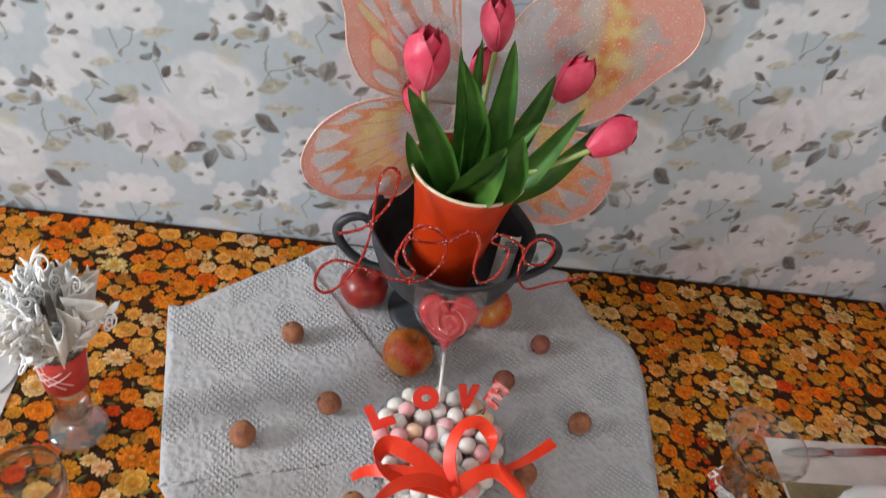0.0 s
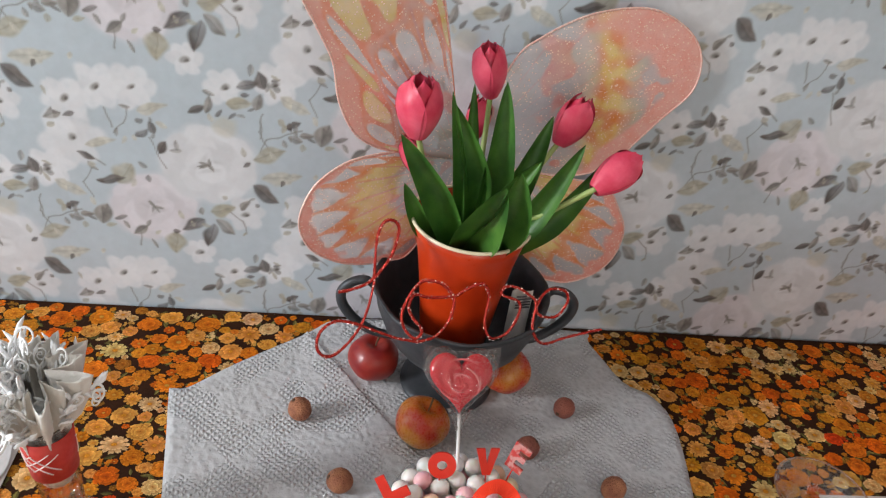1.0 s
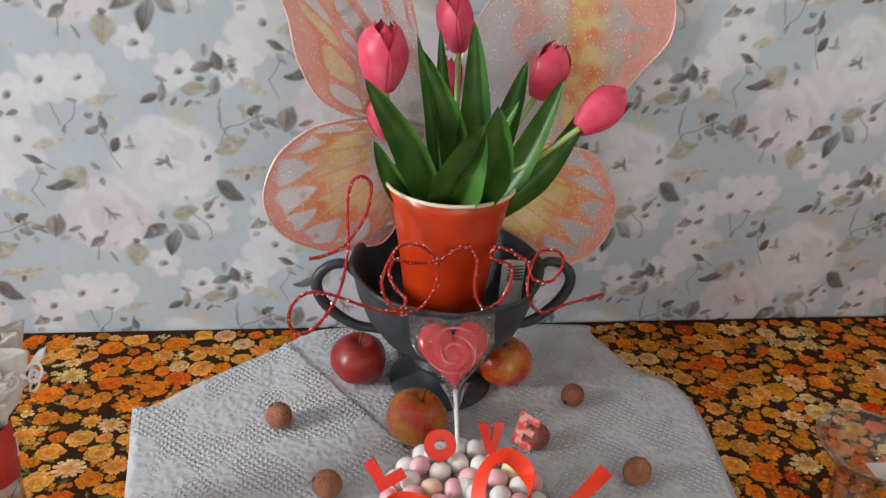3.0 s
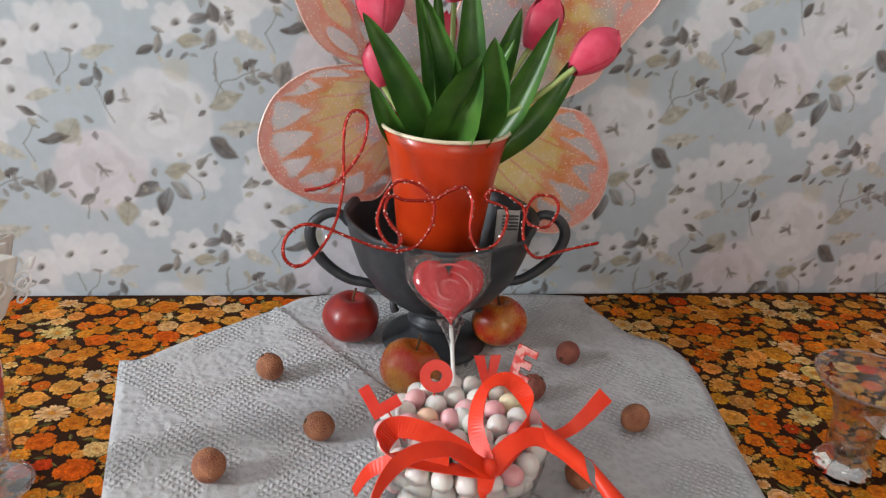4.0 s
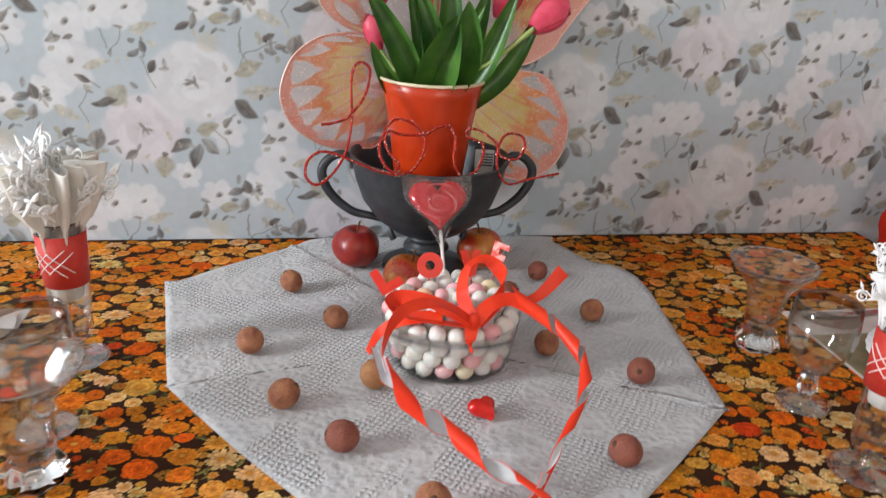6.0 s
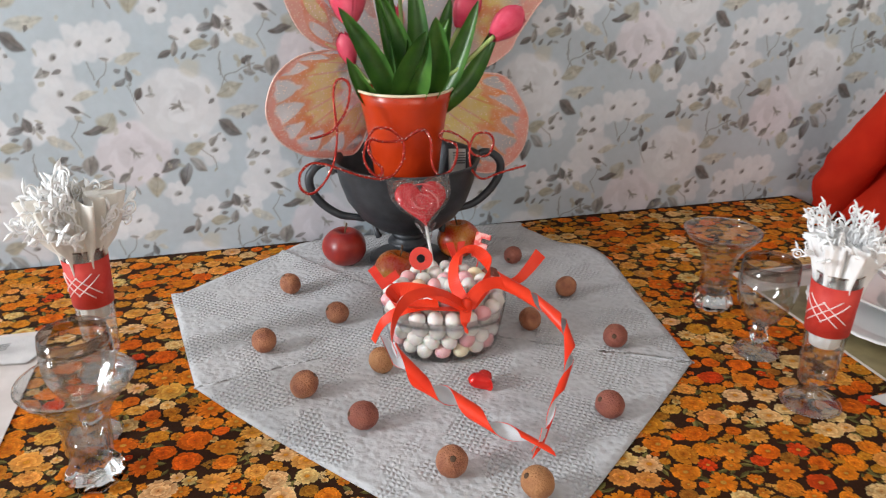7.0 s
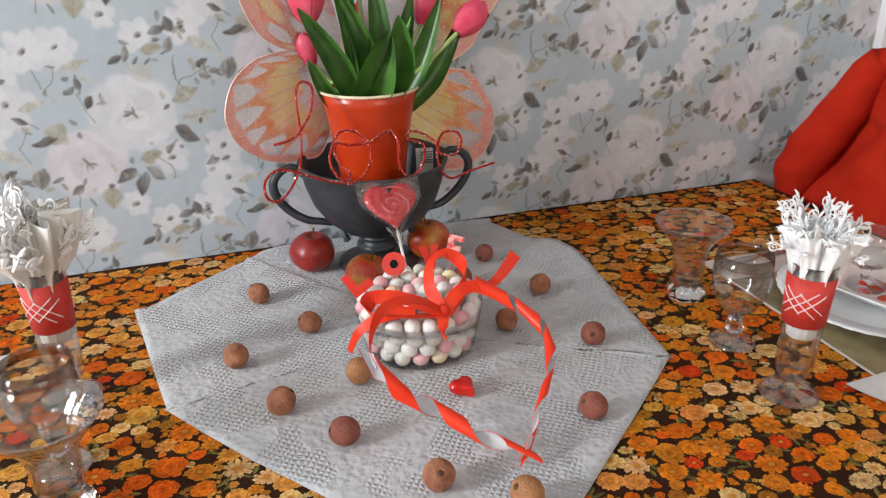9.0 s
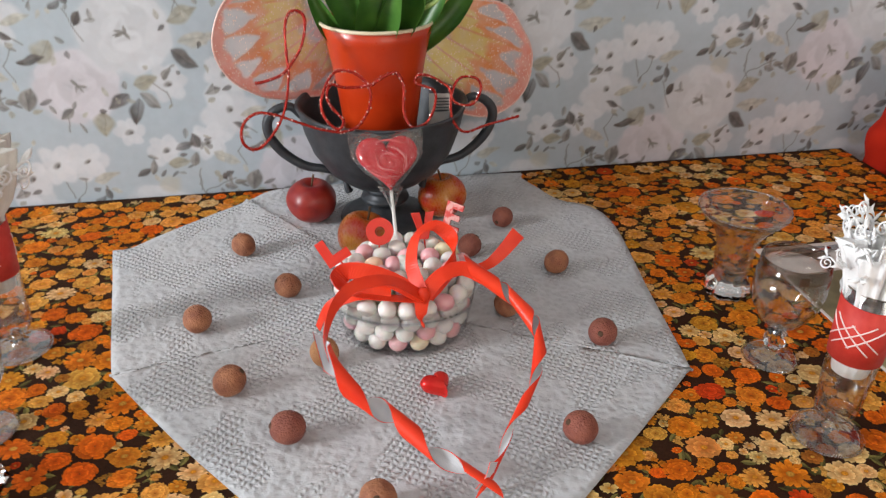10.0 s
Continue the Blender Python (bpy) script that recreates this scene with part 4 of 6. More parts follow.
def wings():
    w = thing("butterfly_wings", "pair of salmon and orange glitter costume wings leaning on the wall", "wings")
    left, right = (0.47, -0.050), (0.08, -0.040)
    wing("wing", w, [(-0.010, 1.092), (-0.060, 1.108), (-0.094, 1.114), (-0.124, 1.127), (-0.149, 1.150), (-0.168, 1.193), (-0.177, 1.243), (-0.195, 1.284), (-0.214, 1.325), (-0.226, 1.375), (-0.212, 1.43), (-0.165, 1.458), (-0.11, 1.435), (-0.070, 1.36), (-0.047, 1.285), (-0.026, 1.191), (-0.006, 1.10)],
         (0.0, 1.084), left, upper_paint(13), "upper wing with salmon border and clear drops")
    wing("wing", w, [(-0.010, 1.088), (-0.080, 1.111), (-0.132, 1.113), (-0.165, 1.104), (-0.195, 1.079), (-0.211, 1.036), (-0.204, 0.999), (-0.183, 0.970), (-0.143, 0.945), (-0.095, 0.937), (-0.055, 0.948), (-0.006, 1.06)],
         (0.0, 1.080), left, lower_paint(11, False), "rounded lower wing with yellow and orange rays")
    wing("wing", w, [(0.004, 1.092), (0.047, 1.221), (0.081, 1.261), (0.141, 1.295), (0.213, 1.307), (0.270, 1.286), (0.303, 1.250), (0.307, 1.201), (0.275, 1.157), (0.245, 1.115), (0.224, 1.085), (0.158, 1.060), (0.010, 1.078)],
         (0.0, 1.084), right, banded_paint(15), "upper wing with salmon border and yellow middle")
    wing("wing", w, [(0.010, 1.076), (0.158, 1.056), (0.221, 1.044), (0.253, 1.005), (0.272, 0.964), (0.268, 0.915), (0.244, 0.881), (0.201, 0.863), (0.151, 0.874), (0.115, 0.896), (0.045, 0.969), (0.002, 1.068)],
         (0.0, 1.076), right, lower_paint(11, True), "rounded lower wing with yellow and orange rays")
    part("wing_hub", moved(ball(0.012, 14, 10), Matrix.Translation((0.0, -0.046, 1.082)) @ Matrix.Diagonal((1, 0.7, 2.6, 1))), RIM_WIRE, w)


wings()


# ---- goblet with the vase of tulips ----
GX, GY = 0.012, -0.146


def goblet():
    g = thing("two_handled_goblet", "dark grey pewter-look footed bowl with two handles, on the cloth", "bowl", pose(GX, GY, CLOTH))
    z = lambda h: h - 0.757
    part("foot", lathe([(0, 0), (0.066, 0), (0.070, 0.003), (0.069, 0.007), (0.060, 0.011), (0.040, 0.016), (0.028, 0.022), (0.023, 0.029), (0, 0.029)], 48), PEWTER, g)
    part("stem", lathe([(0, 0.028), (0.022, 0.028), (0.033, 0.031), (0.037, 0.036), (0.035, 0.041), (0.026, 0.045), (0.028, 0.049), (0.031, 0.053), (0.026, 0.058), (0, 0.058)], 48), PEWTER, g)
    facets = lambda a, h: 1 + (0.010 * math.cos(8 * a) if h > 0.1 else 0.0)
    part("bowl", lathe([(0, 0.056), (0.026, 0.056), (0.036, 0.061), (0.058, 0.070), (0.083, 0.090), (0.102, 0.118), (0.113, 0.150), (0.119, 0.178), (0.1235, 0.187), (0.1225, 0.190), (0.118, 0.189), (0.113, 0.178), (0.107, 0.150), (0.096, 0.119), (0.078, 0.094), (0.054, 0.077), (0, 0.072)], 56, facets), PEWTER, g)
    for s in (-1, 1):
        line = smooth_line([(s * 0.116, 0, 0.172), (s * 0.130, 0, 0.187), (s * 0.150, 0, 0.183), (s * 0.164, 0, 0.166), (s * 0.162, 0, 0.143), (s * 0.145, 0, 0.117), (s * 0.118, 0, 0.096), (s * 0.092, 0, 0.089), (s * 0.076, 0, 0.084)], 6)
        part("handle", tube(line, lambda t: 0.0052 + 0.0022 * math.sin(math.pi * t), 10), PEWTER, g)
        part("scroll", tube(smooth_line([(s * 0.060, -0.01, 0.072), (s * 0.058, -0.014, 0.063), (s * 0.055, -0.014, 0.055)], 4), lambda t: 0.003 + 0.003 * t, 8), PEWTER, g)


goblet()


def vase():
    v = thing("flower_vase", "orange-red glazed flared vase standing in the goblet", "vase", pose(0.008, -0.157, 0.8325))
    part("body", lathe([(0, 0), (0.043, 0), (0.0455, 0.003), (0.0475, 0.03), (0.0535, 0.09), (0.0590, 0.135), (0.0650, 0.175), (0.0715, 0.207), (0.0775, 0.227), (0.0755, 0.2275), (0.0695, 0.207), (0.0625, 0.175), (0.0565, 0.135), (0.046, 0.06), (0, 0.05)], 56), ORANGE_GLAZE, v)
    part("rim", tube([(0.0776 * math.cos(a), 0.0776 * math.sin(a), 0.2285) for a in np.linspace(0, 2 * math.pi, 64, endpoint=False)], 0.0024, 8, True), CREAM_GLAZE, v, "cream unglazed-looking rim")


vase()


def paper_tag():
    t = thing("paper_tag", "grey folded paper label with dark bars in the goblet", "label", pose(0.090, -0.178, 0.915, -12, 8, 20))
    grid = [(0.034 * (i / 6 - 0.5), 0.004 * math.sin(i), 0.085 * (j / 4 - 0.5)) for j in range(5) for i in range(7)]
    faces = [(j * 7 + i, j * 7 + i + 1, (j + 1) * 7 + i + 1, (j + 1) * 7 + i) for j in range(4) for i in range(6)]
    back = [(x, y + 0.0008, z) for x, y, z in grid]
    part("paper", (grid + back, faces + [tuple(i + 35 for i in f[::-1]) for f in faces]), PAPER, t)
    for k in range(5):
        part("bar", box(-0.012, 0.012, -0.0062, -0.0054, 0.018 + 0.0042 * k, 0.0202 + 0.0042 * k), INK, t, smooth=False)


paper_tag()


def petal_geo(turn, inner, high, wide):
    """One cupped tulip petal, with thickness."""
    nu, nv, verts, faces = 9, 12, [], []
    for side in (0, 1):
        for j in range(nv + 1):
            v = j / nv
            r = wide * (0.22 + 0.86 * math.sin(math.pi * (0.05 + 0.62 * v)) ** 0.8 - 0.60 * v ** 3) * (0.84 if inner else 1.0)
            half = radians(66) * max(0.0, 1 - v ** 4.6) ** 0.75 + 0.01
            for i in range(nu):
                q = i / (nu - 1) * 2 - 1
                a = turn + half * q
                rr = r - 0.0011 * side - 0.0016 * (1 - abs(q)) * (v < 0.9) + 0.0030 * abs(q) ** 3 * v * (0.4 if inner else 1.0)
                verts.append((rr * math.cos(a), rr * math.sin(a), high * (v * (1.0 if not inner else 0.97) - 0.05 * abs(q) * v)))
    m = (nv + 1) * nu
    for s in (0, 1):
        for j in range(nv):
            for i in range(nu - 1):
                f = (s * m + j * nu + i, s * m + j * nu + i + 1, s * m + (j + 1) * nu + i + 1, s * m + (j + 1) * nu + i)
                faces.append(f if not s else f[::-1])
    return verts, faces


def blade(base, tip, width, bend, face, curl=0.35):
    """A folded lance-shaped leaf from base to tip."""
    b, t = Vector(base), Vector(tip)
    mid = (b + t) / 2 + Vector(bend)
    line = smooth_line([b, mid, t], 9)
    tang, _ = frames_along(line)
    f, verts, faces = Vector(face).normalized(), [], []
    nu = 7
    for side in (0, 1):
        for k, (p, tg) in enumerate(zip(line, tang)):
            s = k / (len(line) - 1)
            w = width * (0.55 + 0.9 * s) * (1 - s ** 2.6) if s < 0.5 else width * (0.55 + 0.9 * 0.5) * (1 - s ** 2.6) * 1.0
            across = tg.cross(f).normalized()
            nrm = across.cross(tg).normalized()
            for i in range(nu):
                q = i / (nu - 1) * 2 - 1
                verts.append(p + across * (w * 0.5 * q * (1 - 0.12 * abs(q))) + nrm * (w * curl * q * q - 0.0008 * side))
    m = len(line) * nu
    for sd in (0, 1):
        for k in range(len(line) - 1):
            for i in range(nu - 1):
                fc = (sd * m + k * nu + i, sd * m + k * nu + i + 1, sd * m + (k + 1) * nu + i + 1, sd * m + (k + 1) * nu + i)
                faces.append(fc if not sd else fc[::-1])
    return verts, faces


FACE = (-0.05, -0.8, 0.35)


def tulip(foot, head, tip, high, wide, spin, leaves, label):
    """foot in the vase, head: the flower's base, tip: where it points."""
    t = thing("tulip", label, "flower", group="tulips in the vase")
    axis = (Vector(tip) - Vector(head)).normalized()
    turn = axis.to_track_quat("Z", "Y").to_matrix().to_4x4()
    at = Matrix.Translation(head) @ turn
    for k in range(6):
        part("petal", petal_geo(radians(spin + 120 * (k % 3) + (60 if k > 2 else 0)), k > 2, high, wide), PETAL, t, at=at)
    h = Vector(head)
    out = Vector((h.x - 0.008, h.y + 0.157))
    out *= min(1.0, 0.045 / max(0.001, out.length))
    lip = Vector((0.008 + out.x, -0.157 + out.y, 1.052))
    line = smooth_line([foot, lip, (lip + h) / 2 - axis * 0.006, h + axis * 0.004], 10)
    part("stem", tube(line, 0.0036, 10), STEM, t)
    for b, e, w, bend in leaves:
        root = Vector((0.008 + 0.45 * (b[0] - 0.008), -0.157 + 0.45 * (b[1] + 0.157), b[2]))
        part("leaf", blade(root, e, w * 1.45, bend, FACE), LEAF, t)


tulip((-0.02, -0.17, 0.90), (-0.072, -0.137, 1.160), (-0.074, -0.131, 1.24), 0.078, 0.0310, 20, [((-0.030, -0.195, 1.02), (-0.095, -0.188, 1.188), 0.036, (0.006, 0, 0)), ((-0.048, -0.165, 1.00), (-0.084, -0.168, 1.112), 0.026, (-0.008, 0, 0))], "pink tulip with cupped petals and broad green leaf")
tulip((0.01, -0.15, 0.90), (0.021, -0.070, 1.190), (0.008, -0.066, 1.26), 0.072, 0.0245, 75, [((0.030, -0.150, 1.00), (0.026, -0.135, 1.240), 0.036, (0.010, 0, 0)), ((0.020, -0.150, 1.02), (-0.034, -0.145, 1.212), 0.032, (0.016, 0, 0)), ((0.006, -0.12, 1.03), (-0.009, -0.115, 1.226), 0.018, (0, 0, 0))], "tall pink tulip with upright leaves")
tulip((0.03, -0.14, 0.90), (0.117, -0.087, 1.140), (0.147, -0.078, 1.215), 0.072, 0.0245, 40, [((0.045, -0.140, 1.01), (0.094, -0.118, 1.193), 0.032, (0.006, 0, 0)), ((0.035, -0.200, 1.05), (0.072, -0.19, 1.168), 0.022, (0.0, 0, 0.012))], "pink tulip leaning outwards")
tulip((0.05, -0.17, 0.92), (0.141, -0.196, 1.138), (0.199, -0.168, 1.176), 0.072, 0.0240, 10, [((0.050, -0.19, 1.00), (0.119, -0.19, 1.194), 0.034, (0.004, 0, -0.012)), ((0.055, -0.165, 1.00), (0.168, -0.158, 1.168), 0.030, (0.012, 0, -0.02))], "pink tulip bending low with pale stem")
tulip((-0.01, -0.15, 0.90), (-0.066, -0.100, 1.090), (-0.084, -0.092, 1.16), 0.056, 0.0165, 0, [((-0.020, -0.150, 1.00), (-0.038, -0.148, 1.228), 0.017, (0.006, 0, 0))], "half-hidden pink tulip behind the leaves")
tulip((0.0, -0.13, 0.90), (0.012, -0.045, 1.118), (0.018, -0.038, 1.19), 0.060, 0.018, 0, [((-0.012, -0.215, 1.03), (0.026, -0.236, 1.156), 0.052, (-0.004, -0.012, 0.0)), ((0.030, -0.205, 1.03), (0.040, -0.236, 1.176), 0.048, (0.010, -0.012, 0.0))], "pink tulip behind others with broad front leaves")


# ---- love written in twisted wire ----
def wire_word():
    w = thing("wire_word_love", "the word love bent from glittering red twisted wire", "decoration")
    put = lambda u, v: Vector((u / 100, -0.264 + 0.25 * (u / 100 + 0.12) + 0.45 * (v / 100 + 0.95 - 0.993), v / 100 + 0.95))
    l = [(-15.4, 6.4), (-14.1, 6.5), (-12.2, 7.0), (-10.8, 8.2), (-9.4, 10.1), (-8.8, 12.6), (-9.4, 13.7), (-10.6, 13.7), (-11.3, 12.2), (-11.4, 9.2), (-11.4, 6.7), (-12.1, 3.4), (-13.4, 1.1), (-15.3, -0.6), (-16.7, -0.7), (-17.6, 0.4), (-17.3, 2.1), (-15.7, 3.1), (-13.5, 2.7), (-10.8, 1.5), (-8.0, 0.3), (-5.5, -0.4)]
    o = [(-5.5, -0.4), (-3.2, 0.0), (-1.5, 2.0), (-1.3, 4.3), (-2.7, 5.9), (-4.3, 6.6), (-5.7, 6.5), (-6.9, 5.2), (-7.7, 3.1), (-7.2, 1.3), (-5.8, 0.0), (-5.0, 0.9), (-6.2, 2.4), (-6.9, 3.8), (-6.3, 5.2), (-4.6, 4.7), (-2.4, 4.5), (-0.8, 4.6)]
    v = [(-0.8, 4.6), (0.4, 5.2), (2.4, 5.6), (3.3, 4.0), (3.1, 0.9), (4.1, -1.1), (6.1, -0.8), (7.4, 0.9), (7.5, 2.9), (5.0, 4.1), (5.6, 5.0), (7.5, 4.5), (9.7, 3.0)]
    e = [(9.7, 3.0), (10.4, 1.1), (12.9, 0.6), (14.3, 2.3), (13.7, 3.7), (11.4, 4.0), (10.1, 2.5), (9.7, 0.1), (10.2, -1.6), (11.7, -2.7), (14.4, -2.3), (17.4, -2.0), (19.8, -1.8)]
    for name, stroke in (("letter_l", l), ("letter_o", o), ("letter_v", v), ("letter_e", e)):
        line = smooth_line([put(*q) for q in stroke], 12)
        tang, sides = frames_along(line)
        strands = []
        for ph in (0.0, math.pi):
            pts, run = [], 0.0
            for i, p in enumerate(line):
                run += (p - line[i - 1]).length if i else 0.0
                a = ph + run * 1000
                pts.append(p + sides[i] * (0.0010 * math.cos(a)) + tang[i].cross(sides[i]) * (0.0010 * math.sin(a)))
            strands.append(tube(pts, 0.00138, 6))
        stroke_ob = part(name, join(*strands), RED_WIRE, w)
        r, flakes = random.Random(len(stroke)), []
        for i in range(0, len(line), 3):                      # tinsel flakes caught in the twist
            a, q = r.random() * 6.28, r.uniform(0.0008, 0.0016)
            spot = line[i] + (sides[i] * math.cos(a) + tang[i].cross(sides[i]) * math.sin(a)) * 0.0022
            flakes.append(moved(ball(q, 4, 3), Matrix.Translation(spot) @ pose(0, 0, 0, r.uniform(0, 90), r.uniform(0, 90), 0)))
        part("tinsel", join(*flakes), TINSEL, stroke_ob, "pale glittering tinsel flakes", smooth=False)


wire_word()


# ---- apples, lychees and the foil heart ----
def apple(x, y, r, spin, lean, material, label):
    t = thing("apple", label, "apple", pose(x, y, CLOTH + r * 0.90, lean, lean * 0.4, spin), group="apples round the goblet")
    bumpy = random.Random(int(spin))
    ph = bumpy.random() * 6

    def shape(v):
        d = math.hypot(v.x, v.y) / r
        a = math.atan2(v.y, v.x)
        k = 1 + 0.025 * math.cos(5 * a + ph) * d
        return Vector((v.x * k * 1.04, v.y * k * 1.04, v.z * 0.94 - (0.30 * r * math.exp(-(d / 0.30) ** 2) if v.z > 0 else -0.16 * r * math.exp(-(d / 0.25) ** 2))))

    part("skin", ball(r, 32, 24, shape), material, t)
    part("stalk", tube(smooth_line([(0, 0, r * 0.62), (0.001, 0, r * 0.85), (0.004, 0.001, r * 1.16)], 4), lambda s: 0.0011 + 0.0007 * s, 6), STALK, t)


apple(-0.0995, -0.135, 0.0365, 20, 4, APPLE_RED, "small dark red apple beside the goblet")
apple(-0.031, -0.258, 0.0365, 80, 14, APPLE_BLUSH, "yellow-red apple in front of the goblet")
apple(0.100, -0.150, 0.0365, 200, 5, APPLE_BLUSH, "red-orange apple beside the goblet foot")


def lychee_mesh(name, material, seed):
    r = random.Random(seed)
    off = Vector((r.random() * 9, r.random() * 9, 0))

    def shape(v):
        n = v.normalized()
        k = 1 + 0.035 * noise.noise(n * 1.6 + off) + 0.028 * noise.noise(n * 9 + off)
        d = math.hypot(v.x, v.y) / 0.0175
        k -= 0.10 * math.exp(-(d / 0.22) ** 2) * (v.z > 0)
        return Vector((v.x * k * 0.98, v.y * k * 0.98, v.z * k * 1.06))

    return link_mesh(name, ball(0.0175, 28, 20, shape), material)


rinds = [lychee_mesh("rind", m, s) for s, m in enumerate((LYCHEE, LYCHEE_ROSE, LYCHEE_TAN))]
stalk_mesh = link_mesh("stalk_end", moved(lathe([(0, -0.001), (0.0028, -0.001), (0.0034, 0.001), (0.0022, 0.0022), (0, 0.0016)], 10), Matrix.Translation((0, 0, 0.0165))), STALK)
LYCHEES = [(-0.200, -0.227, 0, 1.0), (-0.139, -0.345, 0, 1.0), (-0.247, -0.403, 0, 1.05), (-0.202, -0.526, 0, 1.05), (-0.141, -0.609, 1, 1.05), (-0.062, -0.715, 0, 1.08), (0.184, -0.206, 1, 0.95),
           (0.224, -0.347, 0, 1.0), (0.228, -0.512, 1, 1.05), (0.148, -0.660, 1, 1.05), (-0.099, -0.493, 2, 1.02), (0.131, -0.434, 0, 1.0), (0.015, -0.768, 2, 1.05), (0.116, -0.283, 1, 1.0)]
spin = random.Random(21)
for x, y, tone, size in LYCHEES:
    o = thing("lychee", ("brown", "dusky rose", "tan")[tone] + " rough-skinned lychee lying on the pale cloth", "fruit", pose(x, y, CLOTH + 0.0160 * size, spin.uniform(20, 100), spin.uniform(-40, 40), spin.uniform(0, 360)) @ Matrix.Scale(size * 0.94, 4), group="lychees strewn on the cloth")
    for mesh in (rinds[tone], stalk_mesh):
        p = new(mesh.name.split(".")[0], mesh)
        p.parent = o


def heart_line(n=56):
    """A heart outline about one wide and one high, its tip at the bottom."""
    out = []
    for i in range(n):
        a = 2 * math.pi * i / n
        out.append((16 * math.sin(a) ** 3 / 32.5, (13 * math.cos(a) - 5 * math.cos(2 * a) - 2 * math.cos(3 * a) - math.cos(4 * a)) / 29 + 0.08))
    return out


def pillow_heart(wide, high, thick, rings=12, swirl=0.0, n=56):
    """A puffed heart in x and z, thick along y."""
    line, verts, faces = heart_line(n), [], []
    for s in (-1, 1):
        for k in range(rings + 1):
            v = k / rings
            for x, z in line:
                a = math.atan2(z, x)
                h = thick * 0.5 * (1 - v ** 3.2) ** 0.5
                if swirl and 0.05 < v < 0.93:
                    h += swirl * math.sin(2 * a + 17 * v + 1.2 * math.sin(3 * a))
                verts.append((x * v * wide, s * h, z * v * high))
    m = (rings + 1) * n
    for s in (0, 1):
        for k in range(rings):
            for i in range(n):
                f = (s * m + k * n + i, s * m + (k + 1) * n + i, s * m + (k + 1) * n + (i + 1) % n, s * m + k * n + (i + 1) % n)
                faces.append(f if s else f[::-1])
    return verts, faces


solo("chocolate_heart", pillow_heart(0.036, 0.033, 0.019), CHOC_FOIL, "small chocolate heart in shiny red foil on the cloth", "candy", pose(0.020, -0.565, CLOTH + 0.010, -82, 6, 28))


# ---- tub of sugar balls with letters, lollipop and ribbon ----
BX, BY = 0.003, -0.424
tub = thing("candy_tub", "clear round plastic tub full of pastel sugar balls", "tub", pose(BX, BY, CLOTH))
part("wall", lathe([(0, 0.0), (0.074, 0.0), (0.078, 0.004), (0.083, 0.030), (0.0885, 0.066), (0.088, 0.0665), (0.082, 0.030), (0.077, 0.005), (0.0735, 0.0015), (0, 0.0015)], 56), TUB, tub)
part("rim", tube([(0.089 * math.cos(a), 0.089 * math.sin(a), 0.0665) for a in np.linspace(0, 2 * math.pi, 60, endpoint=False)], 0.0013, 6, True), TUB, tub)
ball_meshes = {c: link_mesh("sugar_ball", ball(0.0113, 18, 12, lambda v: Vector((v.x * 1.05, v.y * 1.02, v.z * 0.93))), m) for c, m in CANDY.items()}
pick = random.Random(3)
for level in range(5):
    z = CLOTH + 0.0135 + 0.0172 * level
    wall = (0.0660, 0.0690, 0.0720, 0.0750, 0.056)[level]
    spots = []
    ring = wall
    while ring > 0.008:                                   # rings of balls from the wall inwards
        count = max(1, int(2 * math.pi * ring / 0.0232))
        turn = pick.random() * 6.28
        spots += [(ring, turn + 2 * math.pi * k / count) for k in range(count)]
        ring -= 0.0212
    spots.append((0.0, 0.0))
    for d, a in spots:
        c = pick.choices(("white", "pink", "cream", "green", "peach"), (80, 14, 3, 1, 2))[0]
        o = new("sugar_ball", ball_meshes[c])
        o.matrix_basis = pose(BX + d * math.cos(a) + pick.uniform(-0.0012, 0.0012), BY + d * math.sin(a) + pick.uniform(-0.0012, 0.0012), z + pick.uniform(-0.002, 0.002), pick.uniform(0, 180), pick.uniform(0, 180), 0)
        tagged(o, c + " round sugar-coated candy in the clear tub", "candy", "sugar balls in the tub")


